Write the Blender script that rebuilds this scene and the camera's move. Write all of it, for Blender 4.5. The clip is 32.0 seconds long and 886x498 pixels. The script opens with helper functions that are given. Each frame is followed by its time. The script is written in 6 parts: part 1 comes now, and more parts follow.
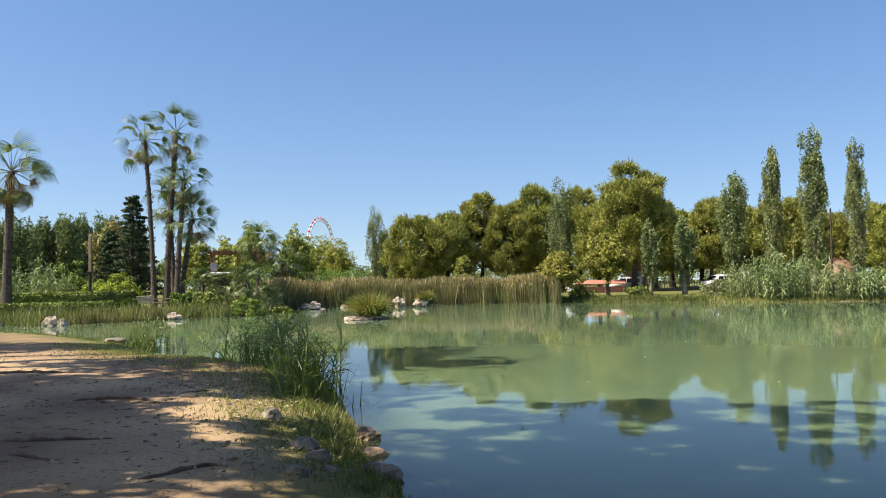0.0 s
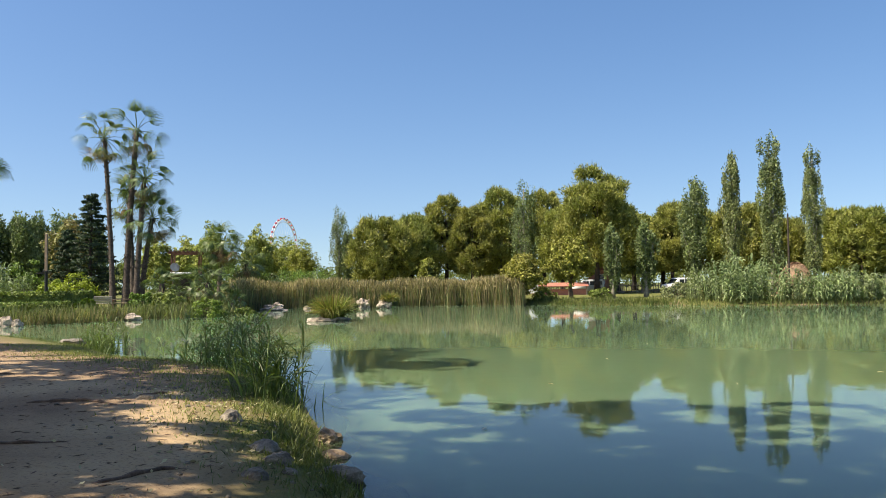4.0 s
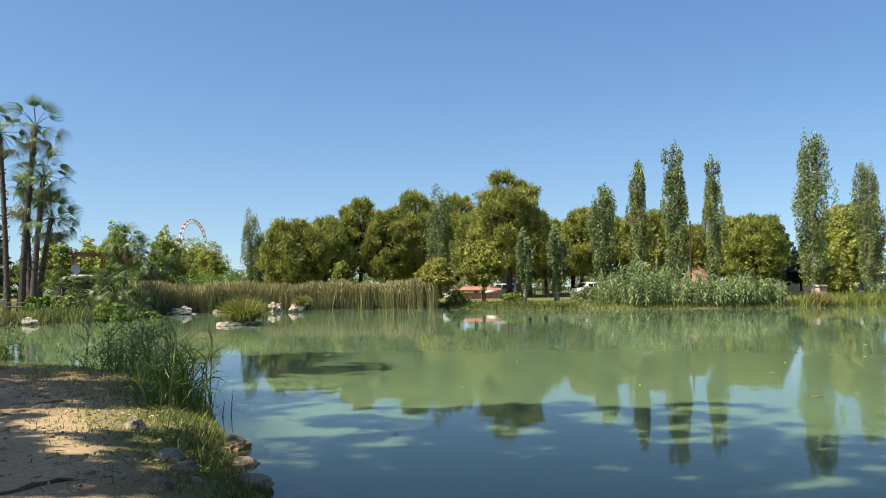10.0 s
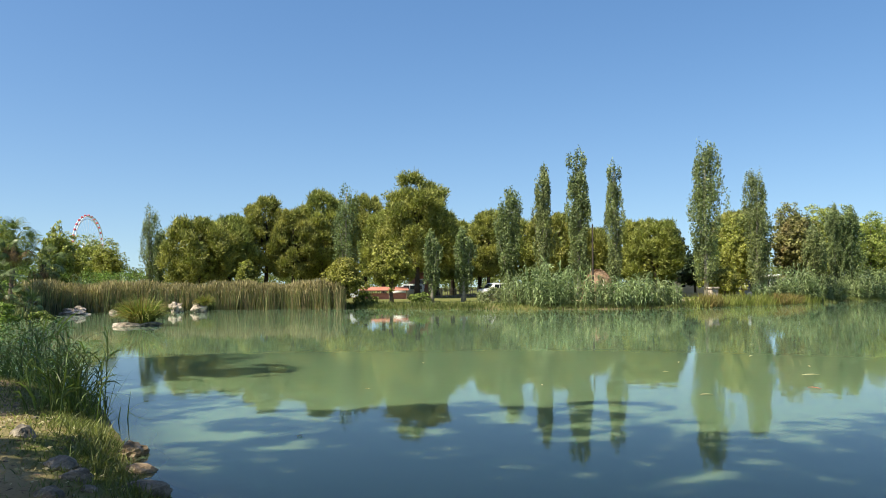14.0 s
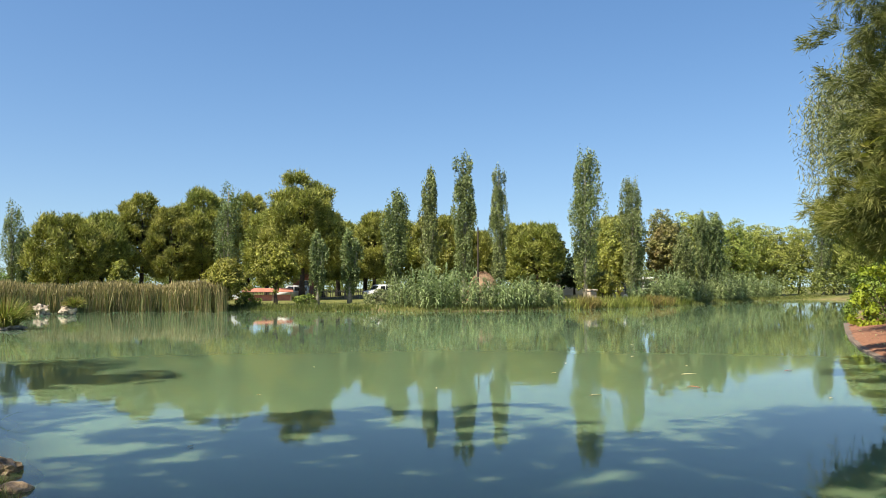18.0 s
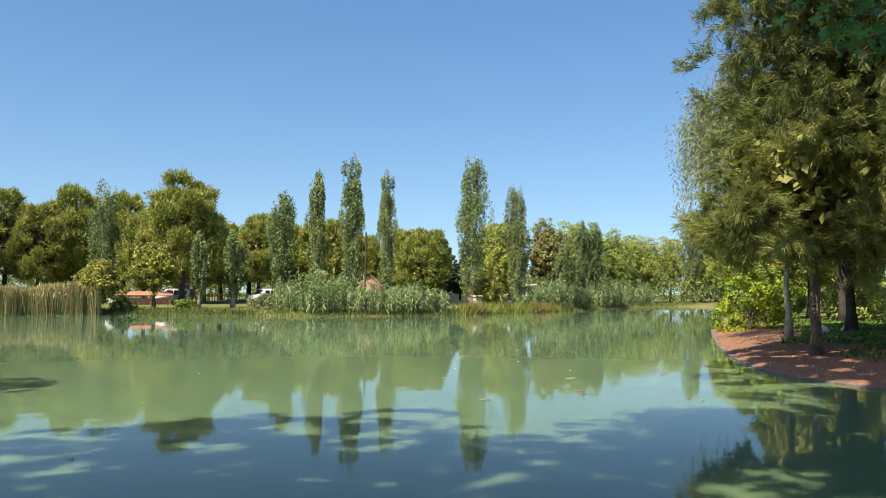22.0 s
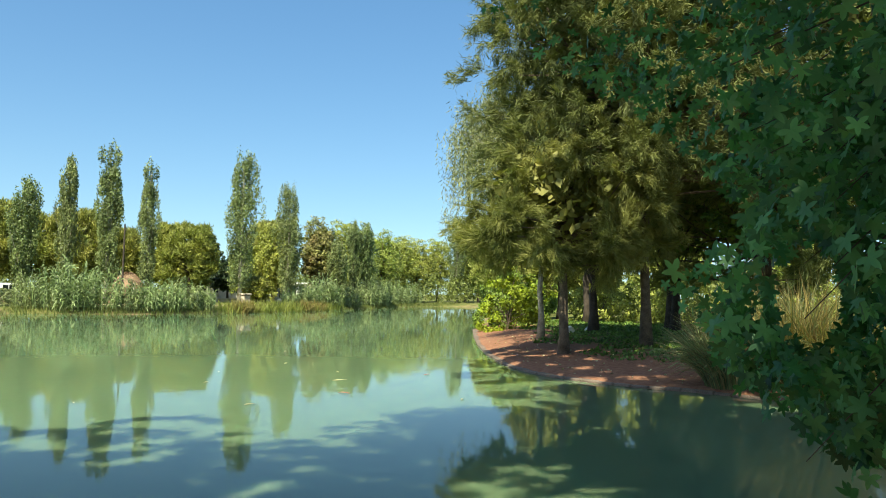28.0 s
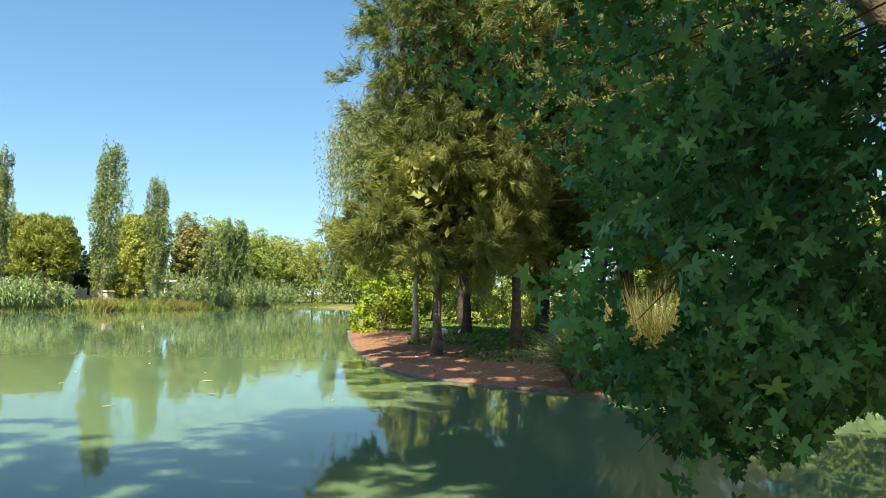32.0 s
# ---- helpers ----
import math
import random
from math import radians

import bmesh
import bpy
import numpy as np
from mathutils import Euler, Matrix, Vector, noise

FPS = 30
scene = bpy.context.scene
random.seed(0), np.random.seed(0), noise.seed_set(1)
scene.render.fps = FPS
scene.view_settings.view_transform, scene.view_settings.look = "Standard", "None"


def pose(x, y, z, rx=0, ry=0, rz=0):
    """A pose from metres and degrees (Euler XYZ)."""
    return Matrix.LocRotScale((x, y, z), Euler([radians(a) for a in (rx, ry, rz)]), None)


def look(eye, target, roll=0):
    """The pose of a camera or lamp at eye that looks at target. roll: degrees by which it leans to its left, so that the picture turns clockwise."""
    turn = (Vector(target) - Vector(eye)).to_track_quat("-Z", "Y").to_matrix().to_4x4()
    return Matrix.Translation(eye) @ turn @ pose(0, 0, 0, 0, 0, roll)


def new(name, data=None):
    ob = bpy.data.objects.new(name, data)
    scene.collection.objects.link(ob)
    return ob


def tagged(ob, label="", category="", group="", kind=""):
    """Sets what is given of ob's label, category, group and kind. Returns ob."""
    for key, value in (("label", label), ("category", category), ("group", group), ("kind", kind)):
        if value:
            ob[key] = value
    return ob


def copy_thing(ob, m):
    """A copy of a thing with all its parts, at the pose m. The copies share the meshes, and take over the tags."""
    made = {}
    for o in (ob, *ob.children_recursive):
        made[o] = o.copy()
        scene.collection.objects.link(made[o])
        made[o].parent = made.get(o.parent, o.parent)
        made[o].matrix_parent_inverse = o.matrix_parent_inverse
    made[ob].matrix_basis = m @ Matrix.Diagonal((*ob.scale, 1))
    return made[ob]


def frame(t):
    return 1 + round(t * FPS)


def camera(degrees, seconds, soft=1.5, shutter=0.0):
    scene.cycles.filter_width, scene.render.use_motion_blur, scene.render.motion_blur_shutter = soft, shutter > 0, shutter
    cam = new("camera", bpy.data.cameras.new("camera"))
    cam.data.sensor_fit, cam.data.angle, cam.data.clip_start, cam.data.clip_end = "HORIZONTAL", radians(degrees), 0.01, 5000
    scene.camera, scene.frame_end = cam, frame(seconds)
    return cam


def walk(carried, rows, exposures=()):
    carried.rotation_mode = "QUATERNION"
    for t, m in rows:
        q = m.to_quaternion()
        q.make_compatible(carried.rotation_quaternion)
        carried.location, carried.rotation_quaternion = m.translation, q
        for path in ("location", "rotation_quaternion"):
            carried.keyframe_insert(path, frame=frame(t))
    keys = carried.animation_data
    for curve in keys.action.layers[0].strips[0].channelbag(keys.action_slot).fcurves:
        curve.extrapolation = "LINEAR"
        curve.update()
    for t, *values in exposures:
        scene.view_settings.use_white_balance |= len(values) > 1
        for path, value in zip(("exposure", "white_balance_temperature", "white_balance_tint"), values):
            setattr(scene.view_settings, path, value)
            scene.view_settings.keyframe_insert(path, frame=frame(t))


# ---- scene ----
from math import sin, cos, pi, exp, hypot

# ---------------------------------------------------------------- camera
cam = camera(58.25, 32.0, 0.95)
# seconds, x, y, z, heading (clockwise from +y), upward pitch, roll; metres and degrees
PATH = [
    (0, 0.142, -0.006, 2.025, 0.008, 2.520, -1.034),
    (1, 0.139, 0.013, 2.018, 0.513, 2.541, -0.893),
    (2, 0.143, 0.022, 2.019, 1.146, 2.568, -0.761),
    (3, 0.147, 0.038, 2.017, 1.814, 2.582, -0.712),
    (6, 0.154, 0.013, 2.023, 4.301, 2.682, -0.771),
    (7, 0.158, 0.008, 2.025, 5.239, 2.713, -0.692),
    (8, 0.163, -0.004, 2.030, 6.281, 2.745, -0.633),
    (9, 0.167, -0.011, 2.033, 7.394, 2.784, -0.581),
    (10, 0.175, -0.056, 2.042, 8.728, 2.782, -0.594),
    (11, 0.165, -0.014, 2.034, 10.238, 2.797, -0.535),
    (12, 0.165, -0.011, 2.035, 11.916, 2.799, -0.455),
    (13, 0.171, -0.051, 2.049, 13.628, 2.755, -0.417),
    (14, 0.181, -0.128, 2.070, 15.340, 2.744, -0.323),
    (17, 0.035, 0.058, 2.103, 21.582, 2.789, -0.306),
    (18, -0.003, 0.059, 2.106, 23.660, 2.807, -0.175),
    (19, -0.057, 0.053, 2.115, 25.651, 2.899, -0.237),
    (20, -0.064, 0.076, 2.139, 27.549, 2.938, -0.108),
    (21, -0.129, 0.048, 2.131, 29.579, 3.058, 0.108),
    (22, -0.198, 0.023, 2.129, 31.841, 3.187, 0.325),
    (23, -0.214, 0.020, 2.150, 34.171, 3.227, 0.359),
    (24, -0.229, 0.022, 2.171, 36.842, 3.220, 0.308),
    (25, -0.237, 0.013, 2.177, 39.646, 3.213, 0.600),
    (28, -0.178, 0.010, 2.219, 48.160, 3.268, 1.105),
    (29, -0.162, 0.007, 2.221, 50.797, 3.375, 1.485),
    (30, -0.174, -0.026, 2.219, 53.313, 3.487, 1.822),
    (31, -0.192, -0.064, 2.217, 55.351, 3.567, 1.900),
    (32, -0.209, -0.092, 2.212, 56.950, 3.621, 2.015),
]


def view(x, y, z, heading, pitch, roll):
    return pose(x, y, z, 0, 0, -heading) @ pose(0, 0, 0, 90 + pitch, 0, 0) @ pose(0, 0, 0, 0, 0, roll)


EXPOSURES = [(0.0, 0.63, 6900, 11), (8.0, 0.58, 6800, 6), (13.0, 0.58, 6700, 4), (19.0, 0.64, 6850, 6), (22.0, 0.68, 6850, 3), (25.0, 0.76, 6950, -3), (28.0, 0.87, 7000, -7), (32.0, 1.02, 7250, -7)]
walk(cam, [(r[0], view(*r[1:])) for r in PATH], EXPOSURES)

# ---------------------------------------------------------------- sky and sun
SUN_AZ, SUN_EL = -108.0, 52.0
world = bpy.data.worlds.new("sky")
scene.world = world
world.use_nodes = True
wn = world.node_tree.nodes
sky = wn.new("ShaderNodeTexSky")
sky.sky_type = "NISHITA"
sky.sun_disc = False
sky.sun_elevation = radians(SUN_EL)
sky.sun_rotation = radians(SUN_AZ % 360)
sky.air_density, sky.dust_density, sky.ozone_density = 1.0, 0.9, 2.2
wn["Background"].inputs["Strength"].default_value = 0.152
# clear dry air: the band of haze at the horizon stays low
co_sky = wn.new("ShaderNodeTexCoord")
lift = wn.new("ShaderNodeVectorMath")
lift.inputs[1].default_value = (0, 0, 0.07)
level = wn.new("ShaderNodeVectorMath")
level.operation = "NORMALIZE"
world.node_tree.links.new(co_sky.outputs["Generated"], lift.inputs[0])
world.node_tree.links.new(lift.outputs[0], level.inputs[0])
world.node_tree.links.new(level.outputs[0], sky.inputs["Vector"])
deep = wn.new("ShaderNodeHueSaturation")
deep.inputs["Saturation"].default_value = 1.28
deep.inputs["Hue"].default_value = 0.509
even = wn.new("ShaderNodeGamma")
even.inputs["Gamma"].default_value = 0.84
world.node_tree.links.new(sky.outputs["Color"], deep.inputs["Color"])
world.node_tree.links.new(deep.outputs["Color"], even.inputs["Color"])
world.node_tree.links.new(even.outputs["Color"], wn["Background"].inputs["Color"])
sun_dir = Vector((sin(radians(SUN_AZ)) * cos(radians(SUN_EL)), cos(radians(SUN_AZ)) * cos(radians(SUN_EL)), sin(radians(SUN_EL))))
sun = new("sun", bpy.data.lights.new("sun", "SUN"))
sun.data.energy, sun.data.angle, sun.data.color = 5.0, radians(0.53), (1.0, 0.92, 0.78)
sun.matrix_world = look(sun_dir * 100, (0, 0, 0))

# ---------------------------------------------------------------- materials
RNG = np.random.default_rng(7)


def material(name, color, rough=0.8, vary=0.25, scale=3.0, fine=40.0, bump=0.3, dist=0.02, second=None, metal=0.0, island=0.0, hue=0.0, thru=0.0, thru_color=None, spec=0.5):
    """A surface with two scales of colour change, bump, and change from piece to piece."""
    m = bpy.data.materials.new(name)
    m.use_nodes = True
    nt = m.node_tree
    n, l = nt.nodes, nt.links
    b = n["Principled BSDF"]
    b.inputs["Roughness"].default_value = rough
    b.inputs["Metallic"].default_value = metal
    b.inputs["Specular IOR Level"].default_value = spec
    co = n.new("ShaderNodeTexCoord")
    big = n.new("ShaderNodeTexNoise")
    big.inputs["Scale"].default_value, big.inputs["Detail"].default_value = scale, 5
    l.new(co.outputs["Object"], big.inputs["Vector"])
    small = n.new("ShaderNodeTexNoise")
    small.inputs["Scale"].default_value, small.inputs["Detail"].default_value = fine, 4
    l.new(co.outputs["Object"], small.inputs["Vector"])
    ramp = n.new("ShaderNodeMix")
    ramp.data_type = "RGBA"
    lo = [c * (1 - vary) for c in color]
    hi = [min(1, c * (1 + vary)) for c in (second or color)]
    ramp.inputs[6].default_value, ramp.inputs[7].default_value = (*lo, 1), (*hi, 1)
    spread = n.new("ShaderNodeMapRange")
    spread.inputs[1].default_value, spread.inputs[2].default_value = 0.32, 0.68
    l.new(big.outputs[0], spread.inputs[0])
    l.new(spread.outputs[0], ramp.inputs[0])
    val = n.new("ShaderNodeMapRange")
    val.inputs[1].default_value, val.inputs[2].default_value = 0.3, 0.7
    val.inputs[3].default_value, val.inputs[4].default_value = 1 - vary * 0.7, 1 + vary * 0.7
    l.new(small.outputs[0], val.inputs[0])
    hsv = n.new("ShaderNodeHueSaturation")
    l.new(ramp.outputs[2], hsv.inputs["Color"])
    last = val.outputs[0]
    if island:
        geo = n.new("ShaderNodeNewGeometry")
        im = n.new("ShaderNodeMapRange")
        im.inputs[3].default_value, im.inputs[4].default_value = 1 - island, 1 + island
        l.new(geo.outputs["Random Per Island"], im.inputs[0])
        mul = n.new("ShaderNodeMath")
        mul.operation = "MULTIPLY"
        l.new(last, mul.inputs[0])
        l.new(im.outputs[0], mul.inputs[1])
        last = mul.outputs[0]
    if hue:
        info = n.new("ShaderNodeObjectInfo")
        hm = n.new("ShaderNodeMapRange")
        hm.inputs[3].default_value, hm.inputs[4].default_value = 0.5 - hue, 0.5 + hue
        l.new(info.outputs["Random"], hm.inputs[0])
        l.new(hm.outputs[0], hsv.inputs["Hue"])
    l.new(last, hsv.inputs["Value"])
    l.new(hsv.outputs[0], b.inputs["Base Color"])
    if bump:
        bp = n.new("ShaderNodeBump")
        bp.inputs["Strength"].default_value, bp.inputs["Distance"].default_value = bump, dist
        l.new(small.outputs[0], bp.inputs["Height"])
        l.new(bp.outputs[0], b.inputs["Normal"])
    if thru:
        tr = n.new("ShaderNodeBsdfTranslucent")
        mx = n.new("ShaderNodeMixShader")
        mx.inputs[0].default_value = thru
        if thru_color:
            tc = n.new("ShaderNodeMix")
            tc.data_type, tc.blend_type = "RGBA", "MULTIPLY"
            tc.inputs[0].default_value = 1
            tc.inputs[7].default_value = (*thru_color, 1)
            l.new(hsv.outputs[0], tc.inputs[6])
            l.new(tc.outputs[2], tr.inputs["Color"])
        else:
            l.new(hsv.outputs[0], tr.inputs["Color"])
        l.new(b.outputs[0], mx.inputs[1])
        l.new(tr.outputs[0], mx.inputs[2])
        l.new(mx.outputs[0], n["Material Output"].inputs["Surface"])
    return m


def leaf(name, color, second=None, rough=0.55, thru=0.2, island=0.5, scale=0.5, vary=0.22, hue=0.012):
    return material(name, color, rough, vary, scale, 6.0, 0, 0, second, 0, island, hue, thru, (1.1, 1.25, 0.6), 0.35)


M = dict(
    poplar=leaf("poplar_leaves", (0.15, 0.19, 0.075), (0.215, 0.25, 0.098), 0.5),
    pine=leaf("pine_needles", (0.20, 0.235, 0.05), (0.33, 0.32, 0.085), 0.6),
    broad=leaf("broad_leaves", (0.25, 0.295, 0.068), (0.34, 0.35, 0.085)),
    olive=leaf("yellowing_leaves", (0.250, 0.250, 0.049), (0.300, 0.300, 0.059)),
    rusty=leaf("rusty_leaves", (0.27, 0.20, 0.085), (0.22, 0.23, 0.075)),
    dark=leaf("dark_conifer_needles", (0.03, 0.05, 0.022), (0.045, 0.07, 0.03), 0.6, 0.15),
    rowtree=leaf("dull_green_leaves", (0.125, 0.175, 0.065), (0.17, 0.21, 0.075)),
    willow=leaf("willow_leaves", (0.20, 0.235, 0.10), (0.27, 0.285, 0.14)),
    # deeper green needles with the grove's shade put into the colour
    shadepine=leaf("shaded_green_pine_needles", (0.085, 0.115, 0.036), (0.17, 0.185, 0.058), 0.6, 0.2, 0.2, 0.8),
    nearpine=leaf("near_pine_needles", (0.15, 0.175, 0.05), (0.28, 0.27, 0.085), 0.6, 0.3, 0.16, 0.8),
    shrub=leaf("shrub_leaves", (0.121, 0.198, 0.033), (0.165, 0.231, 0.039)),
    bright=leaf("bright_shrub_leaves", (0.20, 0.28, 0.02), (0.25, 0.31, 0.03)),
    gum=leaf("sweetgum_leaves", (0.042, 0.155, 0.058), (0.085, 0.225, 0.075), 0.5, 0.35, 0.55, 1.5),
    farwood=leaf("distant_leaves", (0.14, 0.175, 0.045), (0.19, 0.21, 0.06)),
    frond=leaf("palm_fronds", (0.12, 0.17, 0.06), (0.17, 0.22, 0.075), 0.4, 0.2),
    deadfrond=leaf("dead_palm_fronds", (0.20, 0.15, 0.08), (0.26, 0.19, 0.10), 0.8, 0.15),
    reed=leaf("reed_blades", (0.17, 0.19, 0.075), (0.21, 0.22, 0.09), 0.6, 0.3),
    reeddry=leaf("dry_reed_blades", (0.30, 0.24, 0.13), (0.34, 0.27, 0.15), 0.7, 0.3),
    plume=leaf("reed_plumes", (0.30, 0.24, 0.13), (0.37, 0.29, 0.16), 0.85, 0.3),
    cane=leaf("cane_leaves", (0.18, 0.24, 0.095), (0.30, 0.35, 0.16), 0.45, 0.2),
    grass=leaf("grass_blades", (0.18, 0.23, 0.05), (0.26, 0.28, 0.075), 0.6, 0.3),
    bankreed=leaf("bank_reed_blades", (0.10, 0.155, 0.042), (0.16, 0.21, 0.06), 0.45, 0.35, 0.4, 1.5),
    bankgrass=leaf("bank_turf_blades", (0.10, 0.145, 0.035), (0.19, 0.20, 0.06), 0.5, 0.25, 0.4, 1.2),
    drygrass=leaf("dry_grass_blades", (0.33, 0.22, 0.08), (0.28, 0.24, 0.09), 0.7, 0.3),
    hedge=leaf("hedge_leaves", (0.17, 0.22, 0.05), (0.22, 0.26, 0.06)),
    ivy=leaf("ground_ivy", (0.09, 0.17, 0.035), (0.13, 0.21, 0.045)),
    bark=material("grey_brown_bark", (0.13, 0.095, 0.07), 0.95, 0.4, 4, 25, 0.8, 0.03),
    darkbark=material("dark_bark", (0.06, 0.045, 0.035), 0.95, 0.4, 4, 25, 0.8, 0.03),
    palebark=material("pale_poplar_bark", (0.30, 0.27, 0.21), 0.9, 0.35, 4, 20, 0.5, 0.02),
    palmbark=material("palm_trunk_bark", (0.10, 0.078, 0.062), 0.95, 0.45, 6, 30, 0.9, 0.04),
    rock=material("pale_limestone", (0.24, 0.19, 0.145), 0.9, 0.5, 3, 18, 1.0, 0.05, (0.45, 0.37, 0.29)),
    greyrock=material("grey_bank_stone", (0.18, 0.15, 0.12), 0.9, 0.4, 6, 40, 0.8, 0.02, (0.27, 0.23, 0.18)),
    wetrock=material("wet_brown_stone", (0.14, 0.09, 0.05), 0.45, 0.4, 6, 40, 0.7, 0.02, (0.34, 0.24, 0.14)),
    root=material("exposed_root_bark", (0.17, 0.11, 0.075), 0.9, 0.35, 8, 50, 0.8, 0.01),
    concrete=material("weathered_concrete_edge", (0.19, 0.14, 0.11), 0.9, 0.3, 2, 30, 0.4, 0.01),
    wood=material("weathered_wood", (0.27, 0.20, 0.14), 0.8, 0.3, 3, 30, 0.3, 0.005),
    redwood=material("brown_timber", (0.16, 0.075, 0.045), 0.8, 0.3, 3, 30, 0.3, 0.005),
    slat=material("painted_bench_slat", (0.55, 0.47, 0.40), 0.6, 0.15, 3, 30, 0.1, 0.003),
    metal=material("dark_painted_steel", (0.035, 0.033, 0.03), 0.5, 0.2, 3, 30, 0.05, 0.002, None, 0.4),
    white=material("white_paint", (0.78, 0.77, 0.74), 0.45, 0.06, 2, 20, 0.03, 0.002),
    pale=material("cream_plaster", (0.62, 0.55, 0.45), 0.85, 0.12, 1, 14, 0.15, 0.004),
    brick=material("brick_red_plaster", (0.42, 0.18, 0.12), 0.85, 0.2, 1, 14, 0.2, 0.004),
    tile=material("terracotta_roof", (0.40, 0.17, 0.10), 0.85, 0.25, 1, 14, 0.2, 0.01),
    straw=material("straw_thatch", (0.30, 0.20, 0.12), 0.95, 0.35, 2, 30, 0.9, 0.04, (0.36, 0.24, 0.15)),
    glass=material("dark_window_glass", (0.02, 0.025, 0.03), 0.06, 0.1, 2, 10, 0),
    tyre=material("black_rubber", (0.02, 0.02, 0.02), 0.8, 0.1, 4, 20, 0.1, 0.002),
    steel=material("grey_steel_rim", (0.4, 0.4, 0.42), 0.35, 0.1, 4, 20, 0, 0, None, 0.8),
    pinkred=material("red_cabin_paint", (0.5, 0.06, 0.08), 0.5, 0.1, 1, 8, 0),
    orangecloth=material("faded_red_canopy", (0.50, 0.20, 0.14), 0.8, 0.15, 1, 8, 0.05, 0.01),
    litter=leaf("fallen_leaves", (0.45, 0.38, 0.20), (0.5, 0.45, 0.28), 0.7, 0.1),
    redleaf=leaf("red_fallen_leaf", (0.35, 0.10, 0.05), (0.4, 0.13, 0.06), 0.6, 0.1),
)

# ---------------------------------------------------------------- mesh helpers


def mesh_of(name, verts, faces, mat, smooth=False):
    """A mesh from arrays of corners and faces; faces may mix triangles and quads."""
    verts = np.asarray(verts, dtype=np.float32).reshape(-1, 3)
    me = bpy.data.meshes.new(name)
    if isinstance(faces, np.ndarray):
        k = faces.shape[1]
        loops, starts = faces.reshape(-1), np.arange(0, faces.size, k)
        totals = np.full(len(faces), k)
    else:
        totals = np.array([len(f) for f in faces])
        loops = np.array([i for f in faces for i in f])
        starts = np.concatenate(([0], np.cumsum(totals)[:-1]))
    me.vertices.add(len(verts))
    me.vertices.foreach_set("co", verts.reshape(-1))
    me.loops.add(len(loops))
    me.loops.foreach_set("vertex_index", loops.astype(np.int32))
    me.polygons.add(len(totals))
    me.polygons.foreach_set("loop_start", starts.astype(np.int32))
    me.polygons.foreach_set("use_smooth", np.full(len(totals), smooth))
    me.update(calc_edges=True)
    me.validate()
    me.materials.append(mat)
    return me


def part(name, geo, mat, parent=None, label="", smooth=False):
    ob = new(name, mesh_of(name, geo[0], geo[1], mat, smooth))
    if parent:
        ob.parent = parent
    if label:
        ob["label"] = label
    return ob


def thing(name, m, label, category, group="", kind=""):
    e = new(name)
    e.matrix_basis = m
    e.empty_display_size = 0.2
    return tagged(e, label, category, group, kind)


def join(*geos):
    vs, fs, o = [], [], 0
    for v, f in geos:
        v = np.asarray(v, dtype=np.float32).reshape(-1, 3)
        vs.append(v)
        fs += [tuple(int(i) + o for i in q) for q in f]
        o += len(v)
    return np.concatenate(vs), fs


def box(x0, y0, z0, x1, y1, z1, c=0.0):
    """A box with chamfered upright and lying edges (c metres)."""
    bm = bmesh.new()
    bmesh.ops.create_cube(bm, size=1)
    for v in bm.verts:
        v.co = Vector(((x0 + x1) / 2 + v.co.x * (x1 - x0), (y0 + y1) / 2 + v.co.y * (y1 - y0), (z0 + z1) / 2 + v.co.z * (z1 - z0)))
    if c:
        bmesh.ops.bevel(bm, geom=bm.edges[:], offset=c, segments=1, affect="EDGES")
    return from_bm(bm)


def from_bm(bm):
    bm.verts.index_update()
    g = np.array([v.co[:] for v in bm.verts]), [tuple(v.index for v in f.verts) for f in bm.faces]
    bm.free()
    return g


def moved(geo, m):
    v = np.asarray(geo[0])
    a = np.array(m)
    return v @ a[:3, :3].T + a[:3, 3], geo[1]


def tube(points, radii, n=8, caps=True):
    """A round bar along points."""
    pts = [Vector(p) for p in points]
    vs, fs = [], []
    for i, p in enumerate(pts):
        d = (pts[min(i + 1, len(pts) - 1)] - pts[max(i - 1, 0)]).normalized()
        side = d.cross(Vector((0, 0, 1))) if abs(d.z) < 0.95 else d.cross(Vector((0, 1, 0)))
        side.normalize()
        up = side.cross(d)
        for k in range(n):
            a = 2 * pi * k / n
            vs.append(p + (side * cos(a) + up * sin(a)) * radii[i])
    for i in range(len(pts) - 1):
        for k in range(n):
            fs.append((i * n + k, i * n + (k + 1) % n, (i + 1) * n + (k + 1) % n, (i + 1) * n + k))
    if caps:
        fs.append(tuple(range(n - 1, -1, -1)))
        fs.append(tuple((len(pts) - 1) * n + k for k in range(n)))
    return np.array([v[:] for v in vs]), fs


def unit(a):
    return a / np.maximum(np.linalg.norm(a, axis=-1, keepdims=True), 1e-9)


def blades(base, tip, width, bend=None, rng=RNG):
    """Pointed leaves from base to tip: a rhombus each, folded a little."""
    base, tip = np.asarray(base, float), np.asarray(tip, float)
    n = len(base)
    d = tip - base
    side = unit(np.cross(d, unit(rng.normal(size=(n, 3)))))
    w = np.broadcast_to(np.asarray(width, float).reshape(-1, 1), (n, 1)) * 0.5
    mid = base + d * 0.45
    if bend is not None:
        mid = mid + bend
    v = np.stack([base, mid + side * w, tip, mid - side * w], 1).reshape(-1, 3)
    f = np.arange(4 * n).reshape(n, 4)
    return v, f


